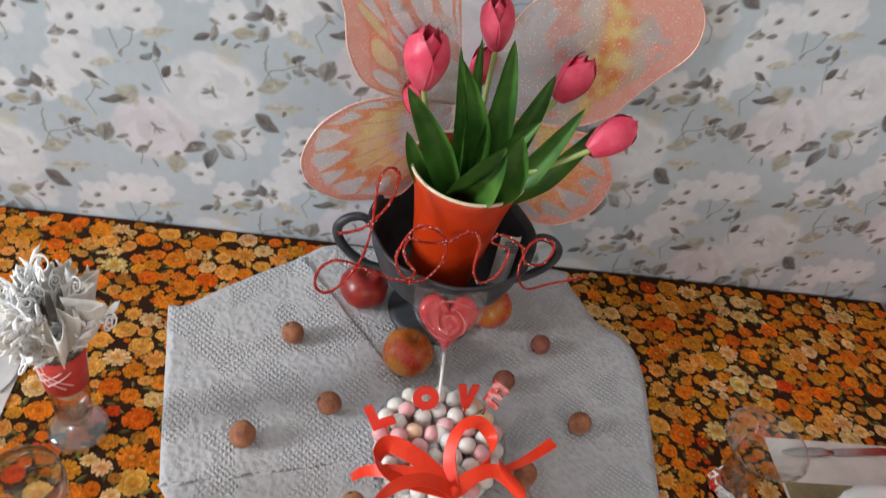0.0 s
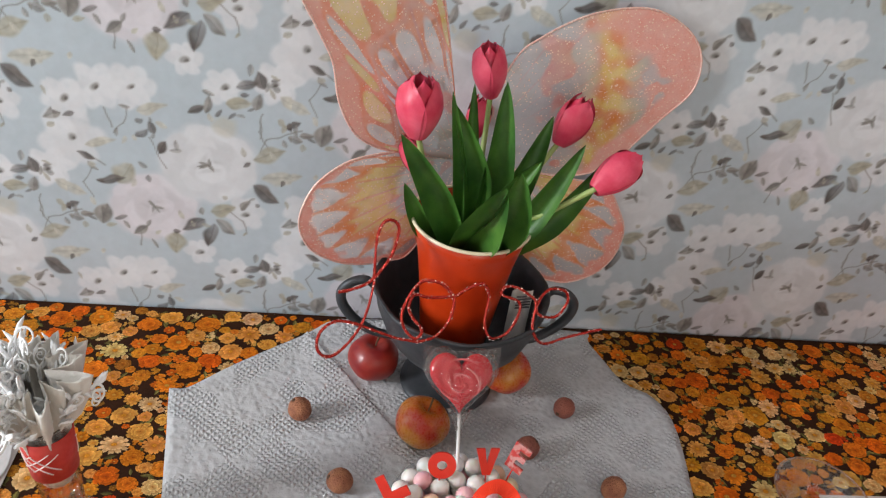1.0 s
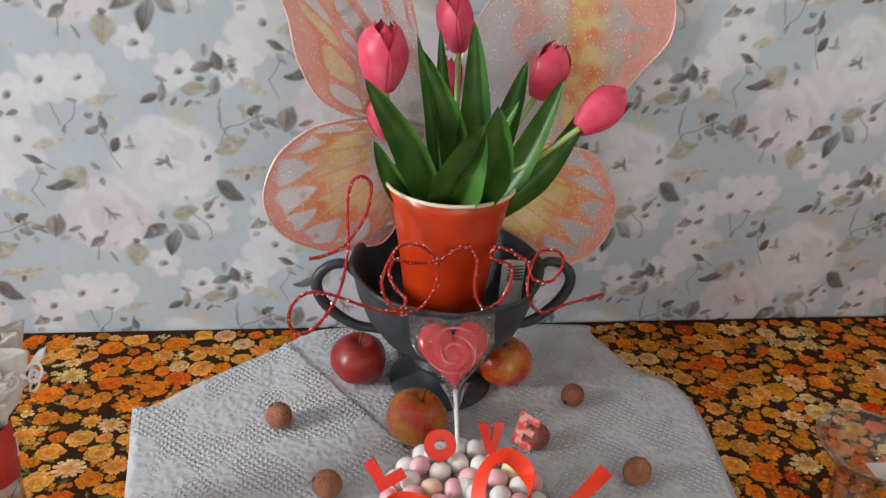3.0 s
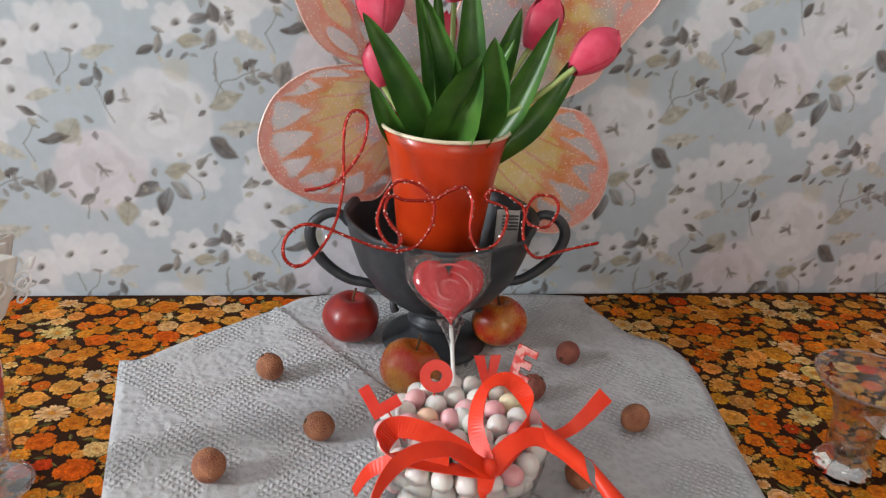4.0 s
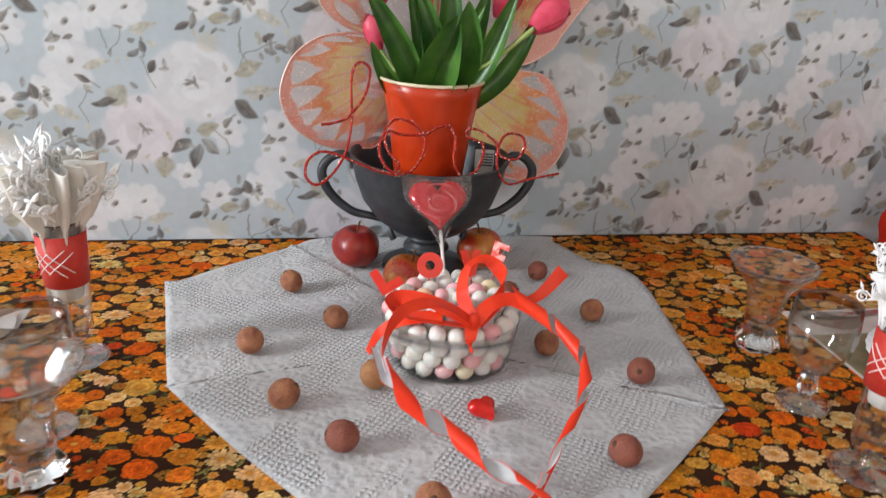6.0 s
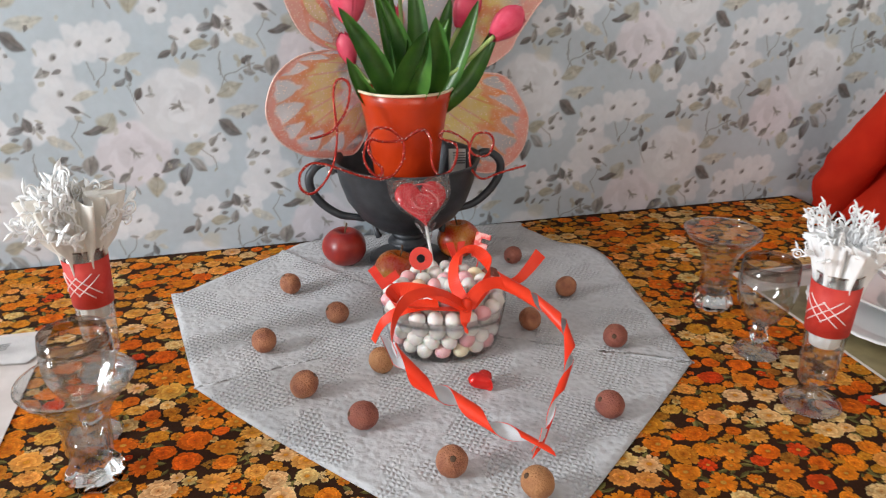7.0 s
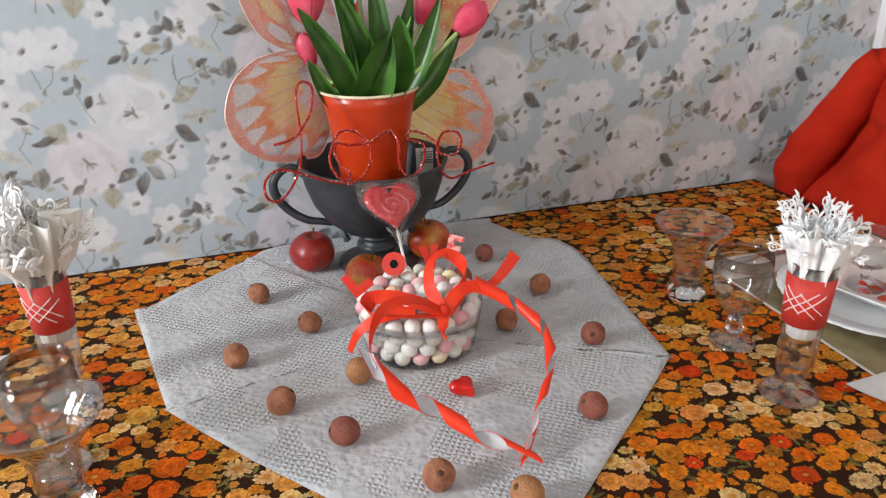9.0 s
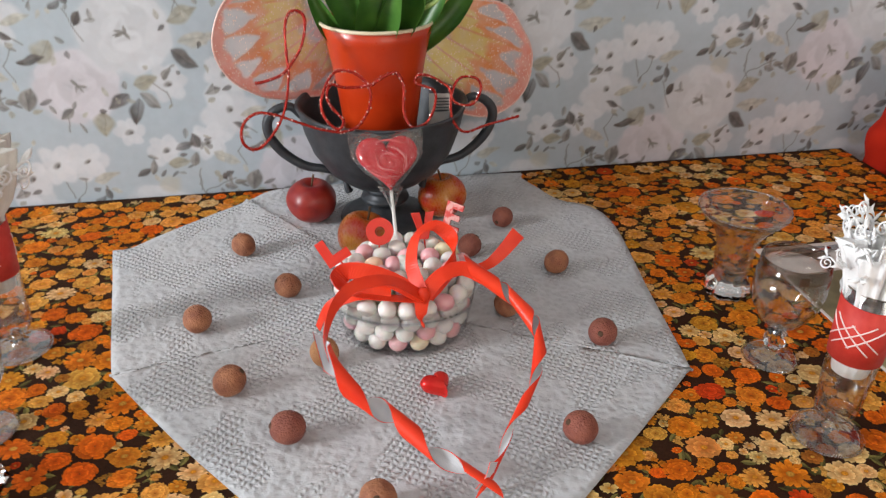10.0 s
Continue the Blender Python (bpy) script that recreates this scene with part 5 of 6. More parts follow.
def lollipop():
    t = thing("heart_lollipop", "red rose-swirled heart lollipop in clear film on a white stick", "lollipop")
    up = (Vector((0.001, -0.306, 0.914)) - Vector((-0.001, -0.383, 0.832))).normalized()
    at = Matrix.Translation((0.001, -0.306, 0.914)) @ Matrix((( 1, 0, 0), (0, up.z, up.y), (0, -up.y, up.z))).to_4x4()
    part("candy", pillow_heart(0.080, 0.076, 0.017, 22, 0.0007, 72), LOLLY, t, at=at)
    for k, (rad, a0, a1) in enumerate(((0.008, 0.3, 3.2), (0.014, 2.6, 4.9), (0.017, -0.4, 1.6), (0.024, 3.6, 5.0), (0.026, 0.7, 2.1), (0.022, 5.4, 6.6))):
        arc = [(rad * (1.15 + 0.1 * math.sin(3 * a + k)) * math.cos(a), -0.0092 + 0.0022 * (rad / 0.027) ** 2, rad * math.sin(a) + 0.004) for a in np.linspace(a0, a1, 16)]
        part("swirl", tube(arc, lambda s: 0.0004 + 0.0009 * math.sin(math.pi * s), 6), LOLLY_SWIRL, t, "pale sugar line of the rose", at=at)
    part("wrapper", pillow_heart(0.094, 0.092, 0.021, 14, 0.0005, 72), FILM, t, "clear crinkled film", at=at)
    part("wrapper_corner", prism([(-0.047, 0.012), (-0.049, 0.047), (-0.01, 0.040), (0.01, 0.040), (0.049, 0.047), (0.047, 0.012), (0.0, 0.0)], 0.0006), FILM, t, at=at, smooth=False)
    part("wrapper_gather", moved(lathe([(0.002, -0.064), (0.0035, -0.056), (0.0075, -0.044), (0.015, -0.030)], 18, lambda a, z: 1 + 0.25 * math.sin(6 * a)), Matrix.Diagonal((1, 0.5, 1, 1))), FILM, t, at=at)
    part("stick", tube([(0, 0, -0.036), (0, 0, -0.09), (0, 0, -0.135)], 0.0023, 10), STICK, t, at=at)


lollipop()


def letter(shape, x, y, z, rot, material, label):
    """A small letter pick; its stick stands in the sugar balls."""
    t = thing("letter_pick", label, "letter", pose(x, y, z, *rot), group="letter picks in the tub")
    s = 0.0152
    outlines = {"L": [[(-1, 1.1), (-0.25, 1.1), (-0.25, -0.35), (1.0, -0.35), (1.0, -1.1), (-1, -1.1)]],
                "V": [[(-0.95, 1.1), (-0.25, 1.1), (0.0, -0.2), (0.25, 1.1), (0.95, 1.1), (0.32, -1.1), (-0.32, -1.1)]],
                "E": [[(-0.75, 1.25), (0.75, 1.25), (0.75, 0.75), (-0.1, 0.75), (-0.1, 0.3), (0.6, 0.3), (0.6, -0.2), (-0.1, -0.2), (-0.1, -0.7), (0.75, -0.7), (0.75, -1.25), (-0.75, -1.25)]]}
    if shape == "O":
        ring = lathe([(0.4 * s, -0.0016), (1.1 * s, -0.0016), (1.1 * s, 0.0016), (0.4 * s, 0.0016), (0.4 * s, -0.0016)], 32)
        geo = moved(ring, pose(0, 0, 0, 90, 0, 0))
    else:
        geo = prism([(a * s, b * s) for a, b in outlines[shape][0]], 0.0032)
    part("letter_" + shape.lower(), geo, material, t, smooth=False)
    part("stick", tube([(0, 0.0006, -0.013), (0, 0.0006, -0.048)], 0.0010, 6), LETTER_RED, t)


letter("L", -0.079, -0.418, 0.860, (-35, -30, 8), LETTER_RED, "red plastic letter L on a pick")
letter("O", -0.021, -0.390, 0.864, (-24, 4, -6), LETTER_RED, "red plastic letter O on a pick")
letter("V", 0.034, -0.381, 0.862, (-26, 2, 4), LETTER_RED, "red plastic letter V on a pick")
letter("E", 0.071, -0.381, 0.870, (-15, 6, -42), LETTER_GLINT, "pink shiny foil letter E on a pick")


def ribbon_part(name, parent, points, widths, angles, steps=8, both=False):
    """A ribbon through points; angles: how far its flat side turns from level, in degrees, at each point."""
    line = smooth_line(points, steps)
    tang, _ = frames_along(line)
    sides = []
    for i, t in enumerate(tang):
        s = i / (len(line) - 1) * (len(angles) - 1)
        k = min(len(angles) - 2, int(s))
        a = radians(angles[k] + (angles[k + 1] - angles[k]) * (s - k))
        level = t.cross(Vector((0, 0, 1)))
        level = level.normalized() if level.length > 1e-4 else Vector((1, 0, 0))
        up = level.cross(t).normalized()
        sides.append(level * math.cos(a) + up * math.sin(a))
    part(name, strip(line, sides, widths), [RIBBON_RED if both else RIBBON_BACK, RIBBON_RED], parent, smooth=False)


def coil(parent, points, radius, turns, width, start, taper=0.3):
    """The curled stretch of a ribbon: wound loosely round an axis, red face outwards."""
    axis = smooth_line(points, 40)
    tang, _ = frames_along(axis)
    line, sides = [], []
    for i, (p, d) in enumerate(zip(axis, tang)):
        s = i / (len(axis) - 1)
        a = radians(start) + 2 * math.pi * turns * s
        out, across = Vector((0, 0, 1)), d.cross(Vector((0, 0, 1))).normalized()
        out = across.cross(d).normalized()
        line.append(p + (out * math.cos(a) + across * math.sin(a)) * radius * (1 - taper * s))
        sides.append(-d)
    part("curled_strand", strip(line, sides, lambda s: width * (1 - 0.3 * taper * s)), [RIBBON_BACK, RIBBON_RED], parent, "curled red ribbon with silver back", smooth=False)


def ribbon():
    t = thing("ribbon_heart", "red satin ribbon bow and twisted heart loop on the tub", "ribbon")
    kx, ky, kz = 0.014, -0.504, 0.841
    part("knot", moved(ball(0.009, 14, 10, lambda v: Vector((v.x * 0.9, v.y * 0.8, v.z * 1.3))), Matrix.Translation((kx, ky, kz))), RIBBON_RED, t)
    ribbon_part("left_strand", t, [(kx, ky, kz), (-0.022, -0.505, 0.866), (-0.060, -0.518, 0.872), (-0.085, -0.540, 0.862), (-0.097, -0.566, 0.842), (-0.095, -0.588, 0.832)],
                lambda s: 0.018 - 0.009 * s, [15, 15, 35, 70, 85, 80], 20)
    coil(t, [(-0.097, -0.570, 0.838), (-0.092, -0.595, 0.828), (-0.066, -0.617, 0.806), (-0.043, -0.634, 0.796), (-0.018, -0.660, 0.786), (0.007, -0.689, 0.779), (0.036, -0.714, 0.768)], 0.0092, 2.75, 0.044, -235, 0.1)
    ribbon_part("right_strand", t, [(kx, ky, kz), (0.036, -0.492, 0.858), (0.062, -0.486, 0.861), (0.088, -0.502, 0.853)], lambda s: 0.019 - 0.003 * s, [-20, -25, -40, -60], 16)
    coil(t, [(0.076, -0.492, 0.858), (0.100, -0.512, 0.846), (0.117, -0.538, 0.836), (0.125, -0.566, 0.825), (0.118, -0.602, 0.810), (0.096, -0.636, 0.796), (0.066, -0.676, 0.782), (0.038, -0.712, 0.768)], 0.0085, 4.2, 0.046, -40, 0.62)
    ribbon_part("tip_tail", t, [(0.030, -0.716, 0.764), (0.039, -0.712, 0.771), (0.047, -0.704, 0.786)], 0.014, [80, 90, 100])
    ribbon_part("tail", t, [(0.062, -0.486, 0.858), (0.092, -0.470, 0.852), (0.112, -0.462, 0.862), (0.134, -0.453, 0.882)], lambda s: 0.007 + 0.012 * s, [-40, -50, -60, -65], 8, True)
    ribbon_part("loop", t, [(kx, ky, kz), (0.006, -0.470, 0.862), (0.016, -0.445, 0.885), (0.038, -0.440, 0.893), (0.056, -0.455, 0.880), (0.050, -0.480, 0.862), (kx + 0.004, ky, kz)], 0.017, [50, 40, 30, -20, -60, -120, -140], 12, True)
    ribbon_part("left_loop", t, [(kx, ky, kz), (-0.030, -0.470, 0.852), (-0.066, -0.452, 0.850), (-0.078, -0.470, 0.842), (-0.055, -0.492, 0.842), (kx, ky, kz - 0.004)], 0.022, [10, 15, 30, 60, 20, 10], 10, True)
    ribbon_part("left_tail", t, [(-0.02, -0.488, 0.842), (-0.060, -0.480, 0.836), (-0.090, -0.470, 0.815), (-0.104, -0.462, 0.782)], lambda s: 0.020 - 0.010 * s, [20, 30, 50, 60], 8, True)
    ribbon_part("front_tail", t, [(kx - 0.002, ky - 0.002, kz), (0.010, -0.512, 0.822), (0.012, -0.512, 0.806)], lambda s: 0.018 - 0.012 * s, [5, 5, 5], 8, True)


ribbon()


# ---- glasses and napkins ----
def flute_geo_parts(t):
    part("foot", lathe([(0, 0), (0.034, 0), (0.0352, 0.0015), (0.029, 0.004), (0.012, 0.007), (0.006, 0.012), (0.005, 0.026), (0, 0.026)], 40), GLASS_FOOT, t)
    part("foot_edge", tube([(0.0352 * math.cos(a), 0.0352 * math.sin(a), 0.0018) for a in np.linspace(0, 2 * math.pi, 48, endpoint=False)], 0.0012, 6, True), GLASS_SOLID, t)
    ribs = lambda a, z: 1 + (0.03 * math.cos(14 * a) if z < 0.085 else 0.0)
    part("bowl", lathe([(0, 0.0245), (0.009, 0.0245), (0.0185, 0.031), (0.0210, 0.040), (0.0222, 0.076), (0.0245, 0.126), (0.0272, 0.181), (0.0263, 0.1815), (0.0234, 0.126), (0.0209, 0.076), (0.0192, 0.044), (0, 0.040)], 72, ribs), GLASS_WALL, t)
    part("rim", tube([(0.0268 * math.cos(a), 0.0268 * math.sin(a), 0.1815) for a in np.linspace(0, 2 * math.pi, 48, endpoint=False)], 0.0009, 6, True), GLASS_RIM, t)
    rad = lambda z: 0.0243 + (z - 0.104) / 0.064 * 0.0028
    band = part("band", lathe([(rad(0.104), 0.104), (rad(0.168), 0.168), (rad(0.168) + 0.0005, 0.168), (rad(0.104) + 0.0005, 0.104), (rad(0.104), 0.104)], 56), BAND_RED, t, "red paper band with white lattice")
    for front in (0.0, math.pi):                          # a motif of three crossing lozenges on two sides
        for k in (-1, 0, 1):
            for s in (-1, 1):
                spot = lambda q: (rad(0.136 + q) + 0.0008, front + 0.50 * k + s * q * 42, 0.136 + q)
                pts = [(d * math.cos(a), d * math.sin(a), z) for d, a, z in map(spot, np.linspace(-0.017 + 0.004 * abs(k), 0.017 - 0.004 * abs(k), 9))]
                part("lattice_line", tube(pts, 0.0008, 5), BAND_WHITE, band)


def curl(seed, size):
    """A flat paper tendril that ends in a spiral, with side buds."""
    r = random.Random(seed)
    out, turns = [], r.uniform(1.1, 1.7)
    for i in range(16):
        s = i / 15
        out.append((0.10 * size * math.sin(s * 3), 0, size * s))
    for i in range(1, 22):
        s = i / 21
        rad = 0.34 * size * (1 - 0.85 * s)
        a = math.pi - turns * 2 * math.pi * s
        out.append((out[15][0] + 0.34 * size + rad * math.cos(a), 0.06 * size * s, size + rad * math.sin(a)))
    geo = tube([Vector(p) for p in out], lambda s: 0.0019 * (1.15 - 0.5 * s), 5, flat=0.7)
    buds = [geo]
    for k in range(4):
        z, side = size * r.uniform(0.25, 1.25), r.choice((-1, 1))
        buds.append(tube([(0.05 * size, 0, z), (0.05 * size + side * 0.16 * size, 0.03 * size, z + 0.20 * size), (0.05 * size + side * 0.36 * size, 0, z + 0.42 * size)], lambda s: 0.0004 + 0.0026 * math.sin(math.pi * min(1, s * 0.9 + 0.1)), 5))
    return join(*buds)


CURLS = [link_mesh("curl", curl(k, 0.026 + 0.003 * (k % 4)), NAPKIN) for k in range(6)]


def napkin(at, label, one_sided, seed):
    t = thing("paper_napkin", label, "napkin", at @ Matrix.Diagonal((0.82, 0.82, 1.09, 1)), group="napkins in the flutes")
    r = random.Random(seed)
    ph = [r.random() * 6 for _ in range(4)]

    def ruffle(a, z):
        k = max(0.0, (z - 0.10) / 0.10)
        return 1 + k * (0.26 * math.sin(7 * a + ph[0]) + 0.20 * math.sin(13 * a + ph[1]) + 0.12 * math.sin(22 * a + ph[2])) + 0.02 * math.sin(13 * a + ph[2])

    wide = 1.25 if one_sided else 1.0
    body = lathe([(0.004, 0.076), (0.020, 0.078), (0.022, 0.090), (0.0255, 0.12), (0.0285, 0.160), (0.032 * wide, 0.176), (0.037 * wide, 0.195), (0.041 * wide, 0.203 + 0.1 * (wide - 1)), (0.038 * wide, 0.204 + 0.1 * (wide - 1)), (0.033 * wide, 0.193), (0.026, 0.178), (0.015, 0.165), (0.004, 0.155)], 120, ruffle)
    part("folded_body", body, NAPKIN_WRAP if one_sided else NAPKIN, t)
    if one_sided:
        part("inner_roll", lathe([(0.003, 0.076), (0.017, 0.078), (0.019, 0.10), (0.022, 0.16), (0.018, 0.175), (0.003, 0.17)], 40, ruffle), NAPKIN, t)
    count = 110 if one_sided else 56
    for k in range(count):
        a = r.uniform(0, 2 * math.pi) if not one_sided or k > 84 else r.uniform(radians(120), radians(285))
        rad, z = r.uniform(0.016, 0.040) * wide, r.uniform(0.172, 0.208)
        lean = r.uniform(25, 85) if rad > 0.03 else r.uniform(0, 40)
        c = new("curl", CURLS[k % 6])
        c.parent = t
        c.matrix_basis = pose(rad * math.cos(a), rad * math.sin(a), z, 0, 0, math.degrees(a)) @ pose(0, 0, 0, 0, lean, r.uniform(-50, 50)) @ pose(0, 0, 0, 0, 0, r.uniform(0, 360)) @ Matrix.Scale(r.uniform(0.75, 1.15) if one_sided else r.uniform(0.50, 0.82), 4)


def flute(x, y, turn, label):
    t = thing("flute_glass", label, "glass", pose(x, y, TOP + 0.0016, 0, 0, turn), group="stemmed flutes")
    flute_geo_parts(t)


def snifter(x, y):
    t = thing("snifter_glass", "clear round-bowled snifter with dark smoky rim band", "glass", pose(x, y, TOP + 0.0016), group="snifters")
    part("foot", lathe([(0, 0), (0.031, 0), (0.0325, 0.0018), (0.026, 0.0045), (0.010, 0.009), (0.0065, 0.016), (0, 0.016)], 40), GLASS_FOOT, t)
    part("stem", lathe([(0, 0.015), (0.007, 0.015), (0.0120, 0.022), (0.0120, 0.028), (0.0085, 0.034), (0.011, 0.040), (0, 0.046)], 24, lambda a, z: 1 + 0.10 * math.cos(6 * a)), GLASS_SOLID, t)
    part("bowl", lathe([(0, 0.044), (0.011, 0.045), (0.024, 0.056), (0.035, 0.076), (0.0390, 0.098), (0.0380, 0.122), (0.0370, 0.122), (0.0378, 0.098), (0.0338, 0.077), (0.023, 0.0585), (0.011, 0.0485), (0, 0.0475)], 56), GLASS_WALL, t)
    part("rim_band", lathe([(0.0381, 0.1222), (0.0362, 0.137), (0.0352, 0.1372), (0.0371, 0.1222), (0.0381, 0.1222)], 56), GLASS_RIM, t, "dark smoky rim band")


def sundae(x, y, turn):
    t = thing("dessert_glass", "clear pressed-glass dish with flared rim and chunky base", "glass", pose(x, y, TOP + 0.0016, 0, 0, turn), group="flared glasses")
    lobes = lambda a, z: 1 + 0.06 * math.cos(8 * a)
    part("base", lathe([(0, 0), (0.027, 0), (0.030, 0.006), (0.027, 0.018), (0.021, 0.026), (0, 0.028)], 48, lobes), GLASS_SOLID, t)
    ribs = lambda a, z: 1 + 0.015 * math.cos(14 * a)
    part("bowl", lathe([(0, 0.027), (0.020, 0.027), (0.0235, 0.040), (0.0245, 0.070), (0.0275, 0.085), (0.036, 0.099), (0.048, 0.112), (0.0565, 0.124), (0.0555, 0.125), (0.046, 0.114), (0.034, 0.1015), (0.0255, 0.087), (0.0225, 0.070), (0.0213, 0.042), (0, 0.036)], 84, ribs), GLASS_WALL, t)
    part("rim", tube([(0.056 * math.cos(a), 0.056 * math.sin(a), 0.1248) for a in np.linspace(0, 2 * math.pi, 60, endpoint=False)], 0.0011, 6, True), GLASS_SOLID, t)


flute(0.404, -0.694, 28, "clear ribbed flute with red latticed band holding a napkin")
napkin(pose(0.404, -0.694, TOP + 0.0016, 0, 0, 0), "white lacy cut-paper napkin flaring from the flute", False, 4)
flute(-0.452, -0.398, 70, "clear ribbed flute with red latticed band holding a wrapped napkin")
napkin(pose(-0.452, -0.398, TOP + 0.0016, 0, 0, 0), "white curled paper napkin with cream tissue core in the flute", True, 9)
snifter(0.416, -0.568)
snifter(-0.447, -0.540)
sundae(0.436, -0.428, 0)
sundae(-0.432, -0.622, 20)


# ---- place settings ----
def placemat(x0, x1, y0, y1):
    t = thing("placemat", "olive printed placemat with a pale border on the tablecloth", "placemat", group="placemats")
    part("sheet", box(x0, x1, y0, y1, TOP + 0.0014, TOP + 0.0026, 0.0005), MAT_PALE, t, smooth=False)
    part("picture", box(x0 + 0.004, x1 - 0.05, y0 + 0.004, y1 - 0.075, TOP + 0.0027, TOP + 0.0031), MAT_OLIVE, t, "olive-brown printed picture", smooth=False)


placemat(0.532, 0.895, -0.84, -0.335)
placemat(-1.00, -0.548, -0.80, -0.26)


def flat_napkin(at, wide, deep, seed):
    n, r = 14, random.Random(seed)
    top = []
    for j in range(n + 1):
        for i in range(n + 1):
            x, y = wide * (i / n - 0.5), deep * (j / n - 0.5)
            x += 0.012 * math.sin(3 * y / deep + seed)
            top.append((x, y, 0.0022 + 0.0012 * noise.noise(Vector((x * 18, y * 18, seed))) + (0.006 * max(0.0, (i / n - 0.85)) if seed % 2 else 0)))
    faces = [(j * (n + 1) + i, j * (n + 1) + i + 1, (j + 1) * (n + 1) + i + 1, (j + 1) * (n + 1) + i) for j in range(n) for i in range(n)]
    low = [(x, y, z - 0.0012) for x, y, z in top]
    k = len(top)
    return solo("flat_napkin", (top + low, faces + [tuple(i + k for i in f[::-1]) for f in faces]), NAPKIN_FLAT, "white paper napkin lying flat beside the plate", "napkin", at, group="flat napkins")


flat_napkin(pose(0.665, -0.742, TOP + 0.0036, 0, 0, 4), 0.34, 0.095, 3)
flat_napkin(pose(-0.680, -0.302, TOP + 0.0036, 0, 0, -8), 0.24, 0.075, 2)


def fork(at):
    t = thing("fork", "steel table fork lying on a napkin", "fork", at, group="forks")
    part("shank", tube(smooth_line([(0.0, 0, 0.002), (0.03, 0, 0.003), (0.09, 0, 0.004), (0.16, 0, 0.002)], 6), lambda s: 0.0022 + 0.0030 * max(0, s - 0.4), 8, flat=0.5), STEEL, t)
    part("neck", moved(ball(0.011, 14, 8), Matrix.Translation((-0.012, 0, 0.003)) @ Matrix.Diagonal((1.3, 0.95, 0.16, 1))), STEEL, t)
    for k in range(4):
        y = (k - 1.5) * 0.0055
        part("tine", tube([(-0.015, y, 0.0032), (-0.038, y, 0.0042), (-0.060, y * 0.95, 0.0075)], lambda s: 0.0015 - 0.0008 * s, 6), STEEL, t)


fork(pose(0.640, -0.728, TOP + 0.0072, 0, 0, -12))
fork(pose(-0.648, -0.312, TOP + 0.0072, 0, 0, 172))


def knife(at):
    t = thing("table_knife", "steel table knife on the placemat", "knife", at)
    part("blade", prism([(0, 0), (0.10, 0.001), (0.112, 0.006), (0.108, 0.012), (0.09, 0.0145), (0, 0.012)], 0.0016), STEEL, t, smooth=False, at=pose(0, 0, 0.002, -90, 0, 0))
    part("handle", moved(ball(0.008, 14, 10), Matrix.Translation((-0.045, 0.006, 0.0035)) @ Matrix.Diagonal((5.8, 1.0, 0.42, 1))), STEEL, t)


knife(pose(0.640, -0.362, TOP + 0.0036, 0, 0, 4))


def round_plate(x, y):
    t = thing("dinner_plate", "round white porcelain plate with scalloped relief rim", "plate", pose(x, y, TOP + 0.0034))
    scallop = lambda a, z: 1 + (0.006 * math.cos(36 * a) if z > 0.012 else 0.0)
    part("body", lathe([(0, 0), (0.075, 0), (0.078, 0.003), (0.095, 0.007), (0.125, 0.014), (0.138, 0.018), (0.1385, 0.0195), (0.125, 0.0168), (0.097, 0.010), (0.085, 0.006), (0, 0.005)], 144, scallop), PORCELAIN, t)


round_plate(0.682, -0.552)


def square_plate(at):
    t = thing("square_plate", "white rounded-square deep plate with red flower decor", "plate", at)

    def sq(a, z):
        k = 5.0
        c = (abs(math.cos(a)) ** k + abs(math.sin(a)) ** k) ** (-1 / k)
        return 1 + (c - 1) * min(1.0, 0.3 + z * 30)

    part("body", lathe([(0, 0), (0.055, 0), (0.060, 0.003), (0.082, 0.012), (0.104, 0.026), (0.1055, 0.028), (0.104, 0.0295), (0.080, 0.0165), (0.060, 0.0075), (0.040, 0.006), (0, 0.0055)], 96, sq), PORCELAIN, t)
    for k in range(7):
        a, d = 0.9 * k + 2.2, 0.030 + 0.008 * (k % 3)
        part("decor_petal", moved(ball(0.011, 12, 6), Matrix.Translation((d * math.cos(a), d * math.sin(a), 0.0064)) @ Matrix.Rotation(a, 4, "Z") @ Matrix.Diagonal((1.4, 0.75, 0.05, 1))), PORCELAIN_RED, t, "painted red petal")


square_plate(pose(0.722, -0.555, TOP + 0.0125, 0, 0, 18))


def coupe(x, y):
    t = thing("coupe_glass", "shallow clear coupe glass standing on the square plate", "glass", pose(x, y, TOP + 0.0192))
    part("foot", lathe([(0, 0), (0.032, 0), (0.033, 0.002), (0.015, 0.006), (0.006, 0.012), (0.006, 0.024), (0.010, 0.030), (0, 0.031)], 40), GLASS_SOLID, t)
    part("bowl", lathe([(0, 0.030), (0.012, 0.031), (0.032, 0.042), (0.043, 0.060), (0.047, 0.085), (0.0462, 0.085), (0.042, 0.061), (0.031, 0.044), (0.012, 0.0335), (0, 0.033)], 48), GLASS_WALL, t)


coupe(0.690, -0.520)


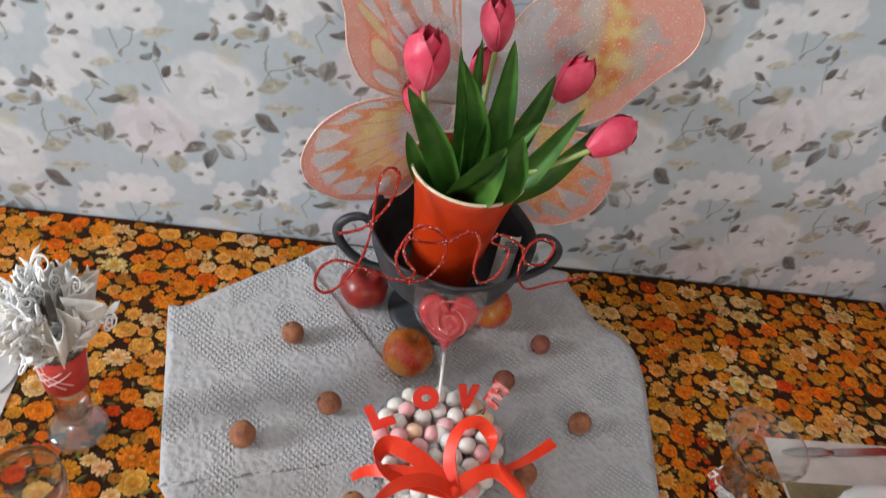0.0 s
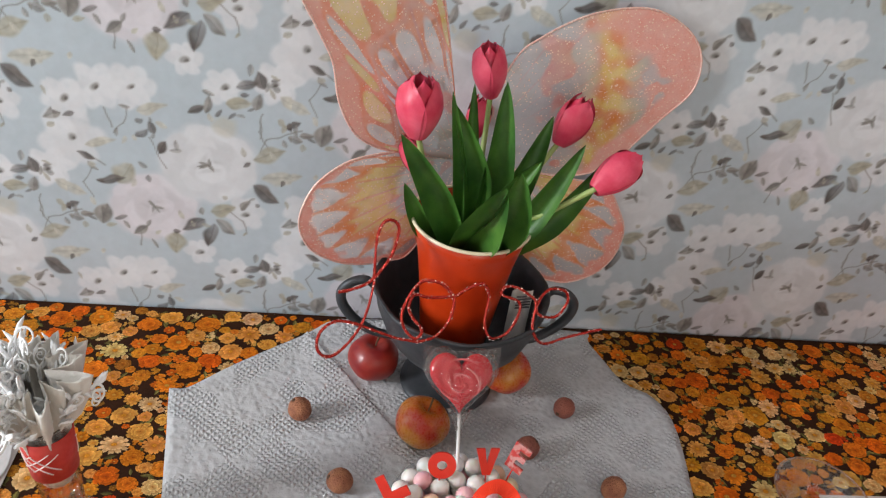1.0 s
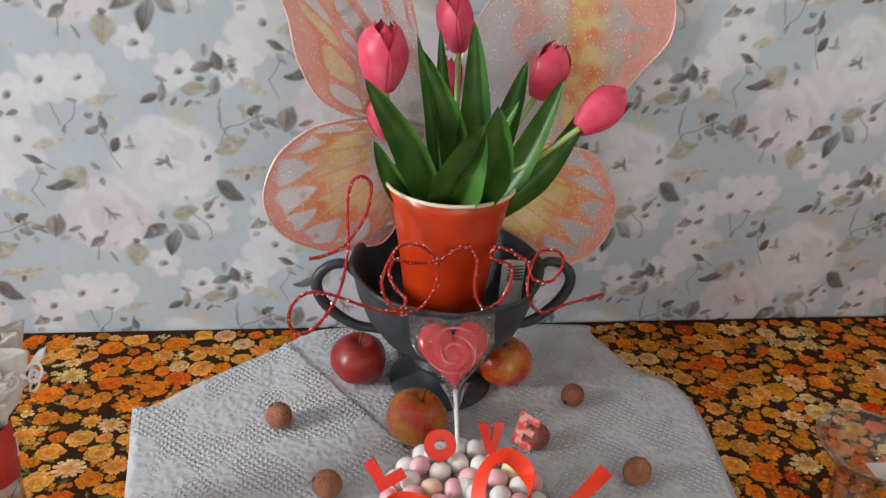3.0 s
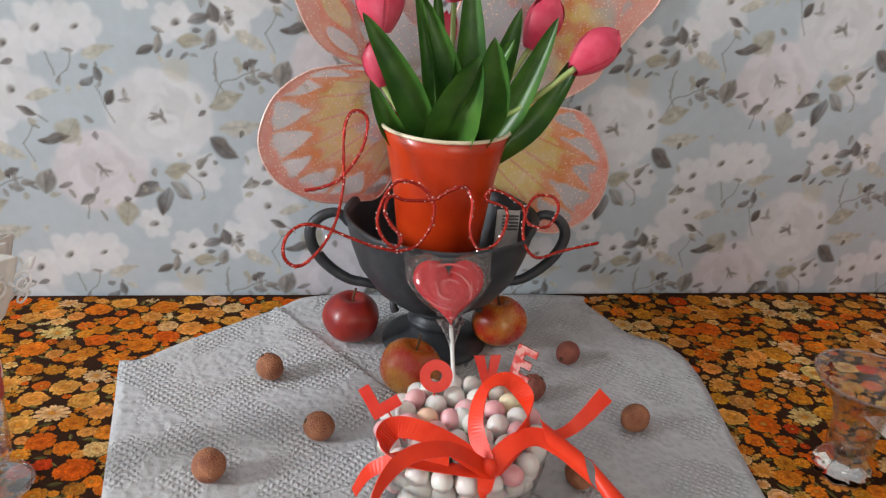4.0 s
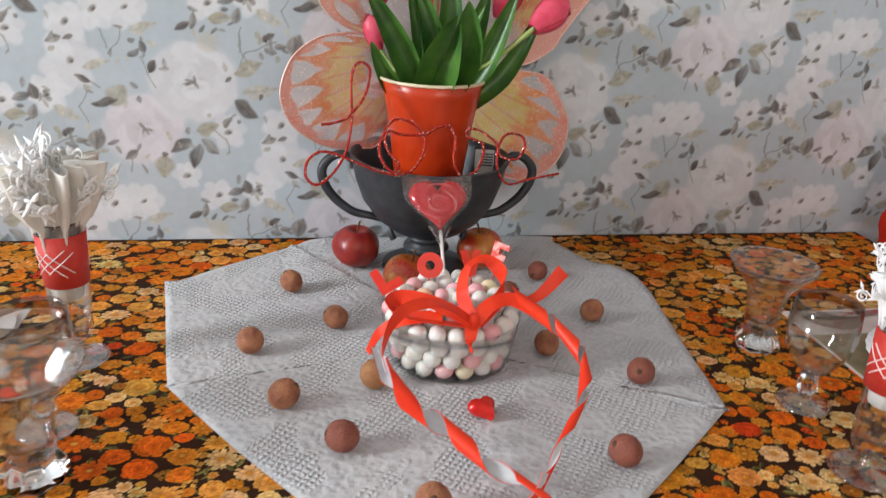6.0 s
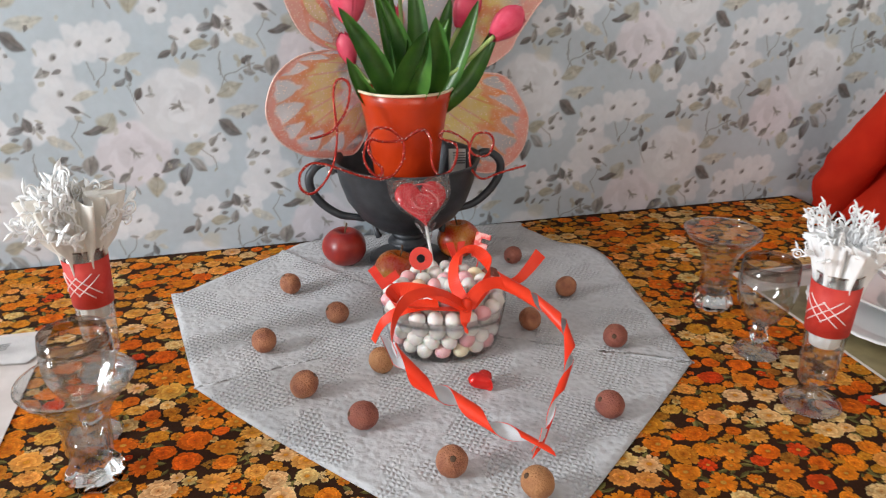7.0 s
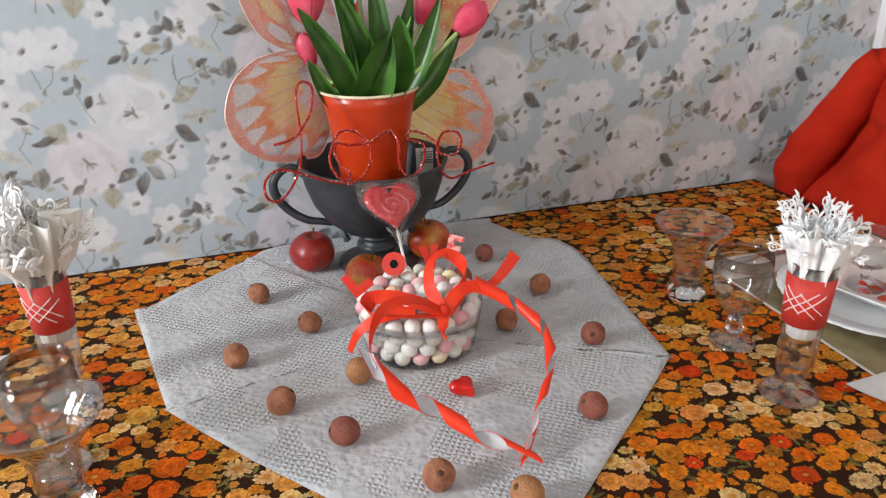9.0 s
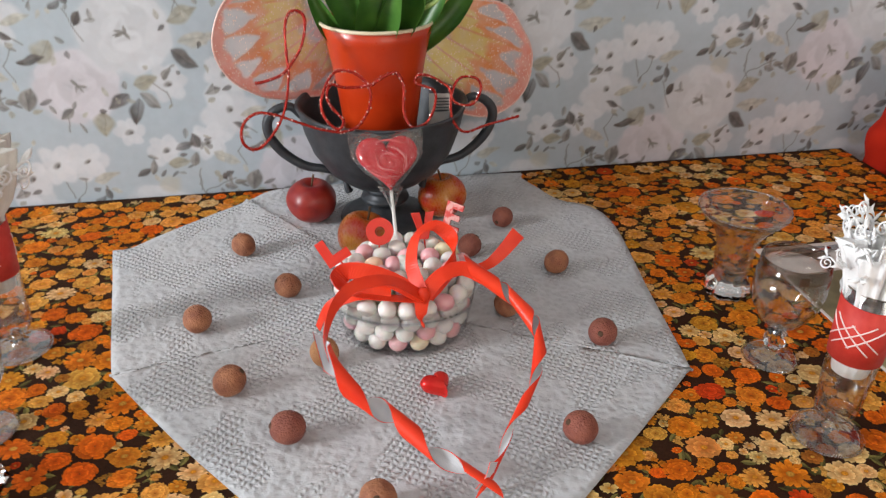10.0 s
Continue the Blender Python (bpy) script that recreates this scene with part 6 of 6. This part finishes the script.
# ---- chair with the red pullover ----
def chair():
    t = thing("dining_chair", "wooden chair with pale dark-leaf upholstery at the table's end", "chair")
    for y in (-0.56, -0.20):
        part("back_post", box(0.985, 1.02, y - 0.018, y + 0.018, 0.0, 1.02, 0.005), TABLE_WOOD, t, smooth=False)
        part("leg", box(0.60, 0.635, y - 0.018, y + 0.018, 0.0, 0.43, 0.005), TABLE_WOOD, t, smooth=False)
    part("seat", box(0.58, 0.98, -0.59, -0.17, 0.432, 0.475, 0.012), CHAIR_PRINT, t, "pale padded seat with dark leaf print", smooth=False)
    part("backrest", box(0.972, 0.984, -0.57, -0.19, 0.56, 1.00, 0.004), CHAIR_PRINT, t, "pale padded back with dark leaf print", smooth=False)


chair()


def pullover():
    """Red knit hung over the chair's back: shoulders on top, a sleeve hanging towards the wall."""
    nu, nv, verts, faces = 46, 40, [], []

    def left(z):
        knots = ((0.715, -0.018), (0.80, -0.050), (0.90, -0.112), (0.96, -0.146), (1.02, -0.172), (1.062, -0.205))
        for (z0, y0), (z1, y1) in zip(knots, knots[1:]):
            if z <= z1:
                return y0 + (y1 - y0) * max(0.0, (z - z0) / (z1 - z0))
        return knots[-1][1]

    for side in (0, 1):
        for j in range(nv + 1):
            for i in range(nu + 1):
                u, v = i / nu, j / nv
                bottom = 0.715 + 0.11 * max(0.0, min(1.0, (u - 0.52) / 0.22))
                top = 1.062 + 0.012 * math.sin(math.pi * u)
                z = bottom + (top - bottom) * v
                y = left(z) + (-0.66 - left(z)) * u
                round_off = min(1.0, 6 * u, 6 * (1 - u), 7 * (1 - v) + 0.05)
                puff = 0.034 * math.sqrt(max(0.0, round_off))
                fold = 0.036 * noise.noise(Vector((y * 9, z * 6, 1.5))) - 0.022 * math.exp(-((y + 0.225) / 0.030) ** 2 - ((z - 0.905) / 0.035) ** 2) - 0.010 * math.exp(-((z - 0.905 + 0.35 * (y + 0.225)) / 0.016) ** 2) * (y < -0.20) + 0.010 * math.sin(34 * y + 26 * z + 3 * noise.noise(Vector((y * 5, z * 5, 3.0))))
                x = 0.966 - max(0.002, puff + fold) if side == 0 else 0.995 + puff * 0.9 + 0.006 * noise.noise(Vector((y * 8, z * 8, 6)))
                verts.append((x, y, z))
    m = (nv + 1) * (nu + 1)
    for s in (0, 1):
        for j in range(nv):
            for i in range(nu):
                a = s * m + j * (nu + 1) + i
                f = (a, a + nu + 1, a + nu + 2, a + 1)
                faces.append(f if not s else f[::-1])
    for i in range(nu):
        a, b = nv * (nu + 1) + i, m + nv * (nu + 1) + i
        faces.append((a, b, b + 1, a + 1))
    for j in range(nv):
        for i in (0, nu):
            a = j * (nu + 1) + i
            f = (a, m + a, m + a + nu + 1, a + nu + 1)
            faces.append(f if i == 0 else f[::-1])
    t = thing("red_pullover", "bright red knitted pullover hung over the chair back", "pullover")
    part("torso", (verts, faces), RED_KNIT, t)
    # the empty sleeve, flattened, hanging in front of the torso's edge
    arm = [(0.946 - 0.016 * math.sin(math.pi * k / 13), left(1.045 - 0.0245 * k) - 0.047, 1.045 - 0.0245 * k) for k in range(14)]
    points, quads = tube(arm, lambda s: 0.024 + 0.022 * math.sin(math.pi * min(1.0, 0.12 + 0.62 * s)) - 0.008 * max(0.0, s - 0.8) * 5, 22)
    points = [Vector(p) for p in points]
    points = [p + Vector((0.010 * noise.noise(p * 16) + 0.004 * math.sin(95 * p.z + 30 * p.y), 0.006 * noise.noise(p * 21 + Vector((4, 0, 0))), 0)) for p in points]
    part("sleeve", ([tuple(p) for p in points], quads), RED_KNIT, t)
    part("cuff", tube([(0.946, left(0.722) - 0.046, 0.732), (0.946, left(0.715) - 0.046, 0.705)], 0.034, 20), RED_KNIT, t, "ribbed red cuff")


pullover()
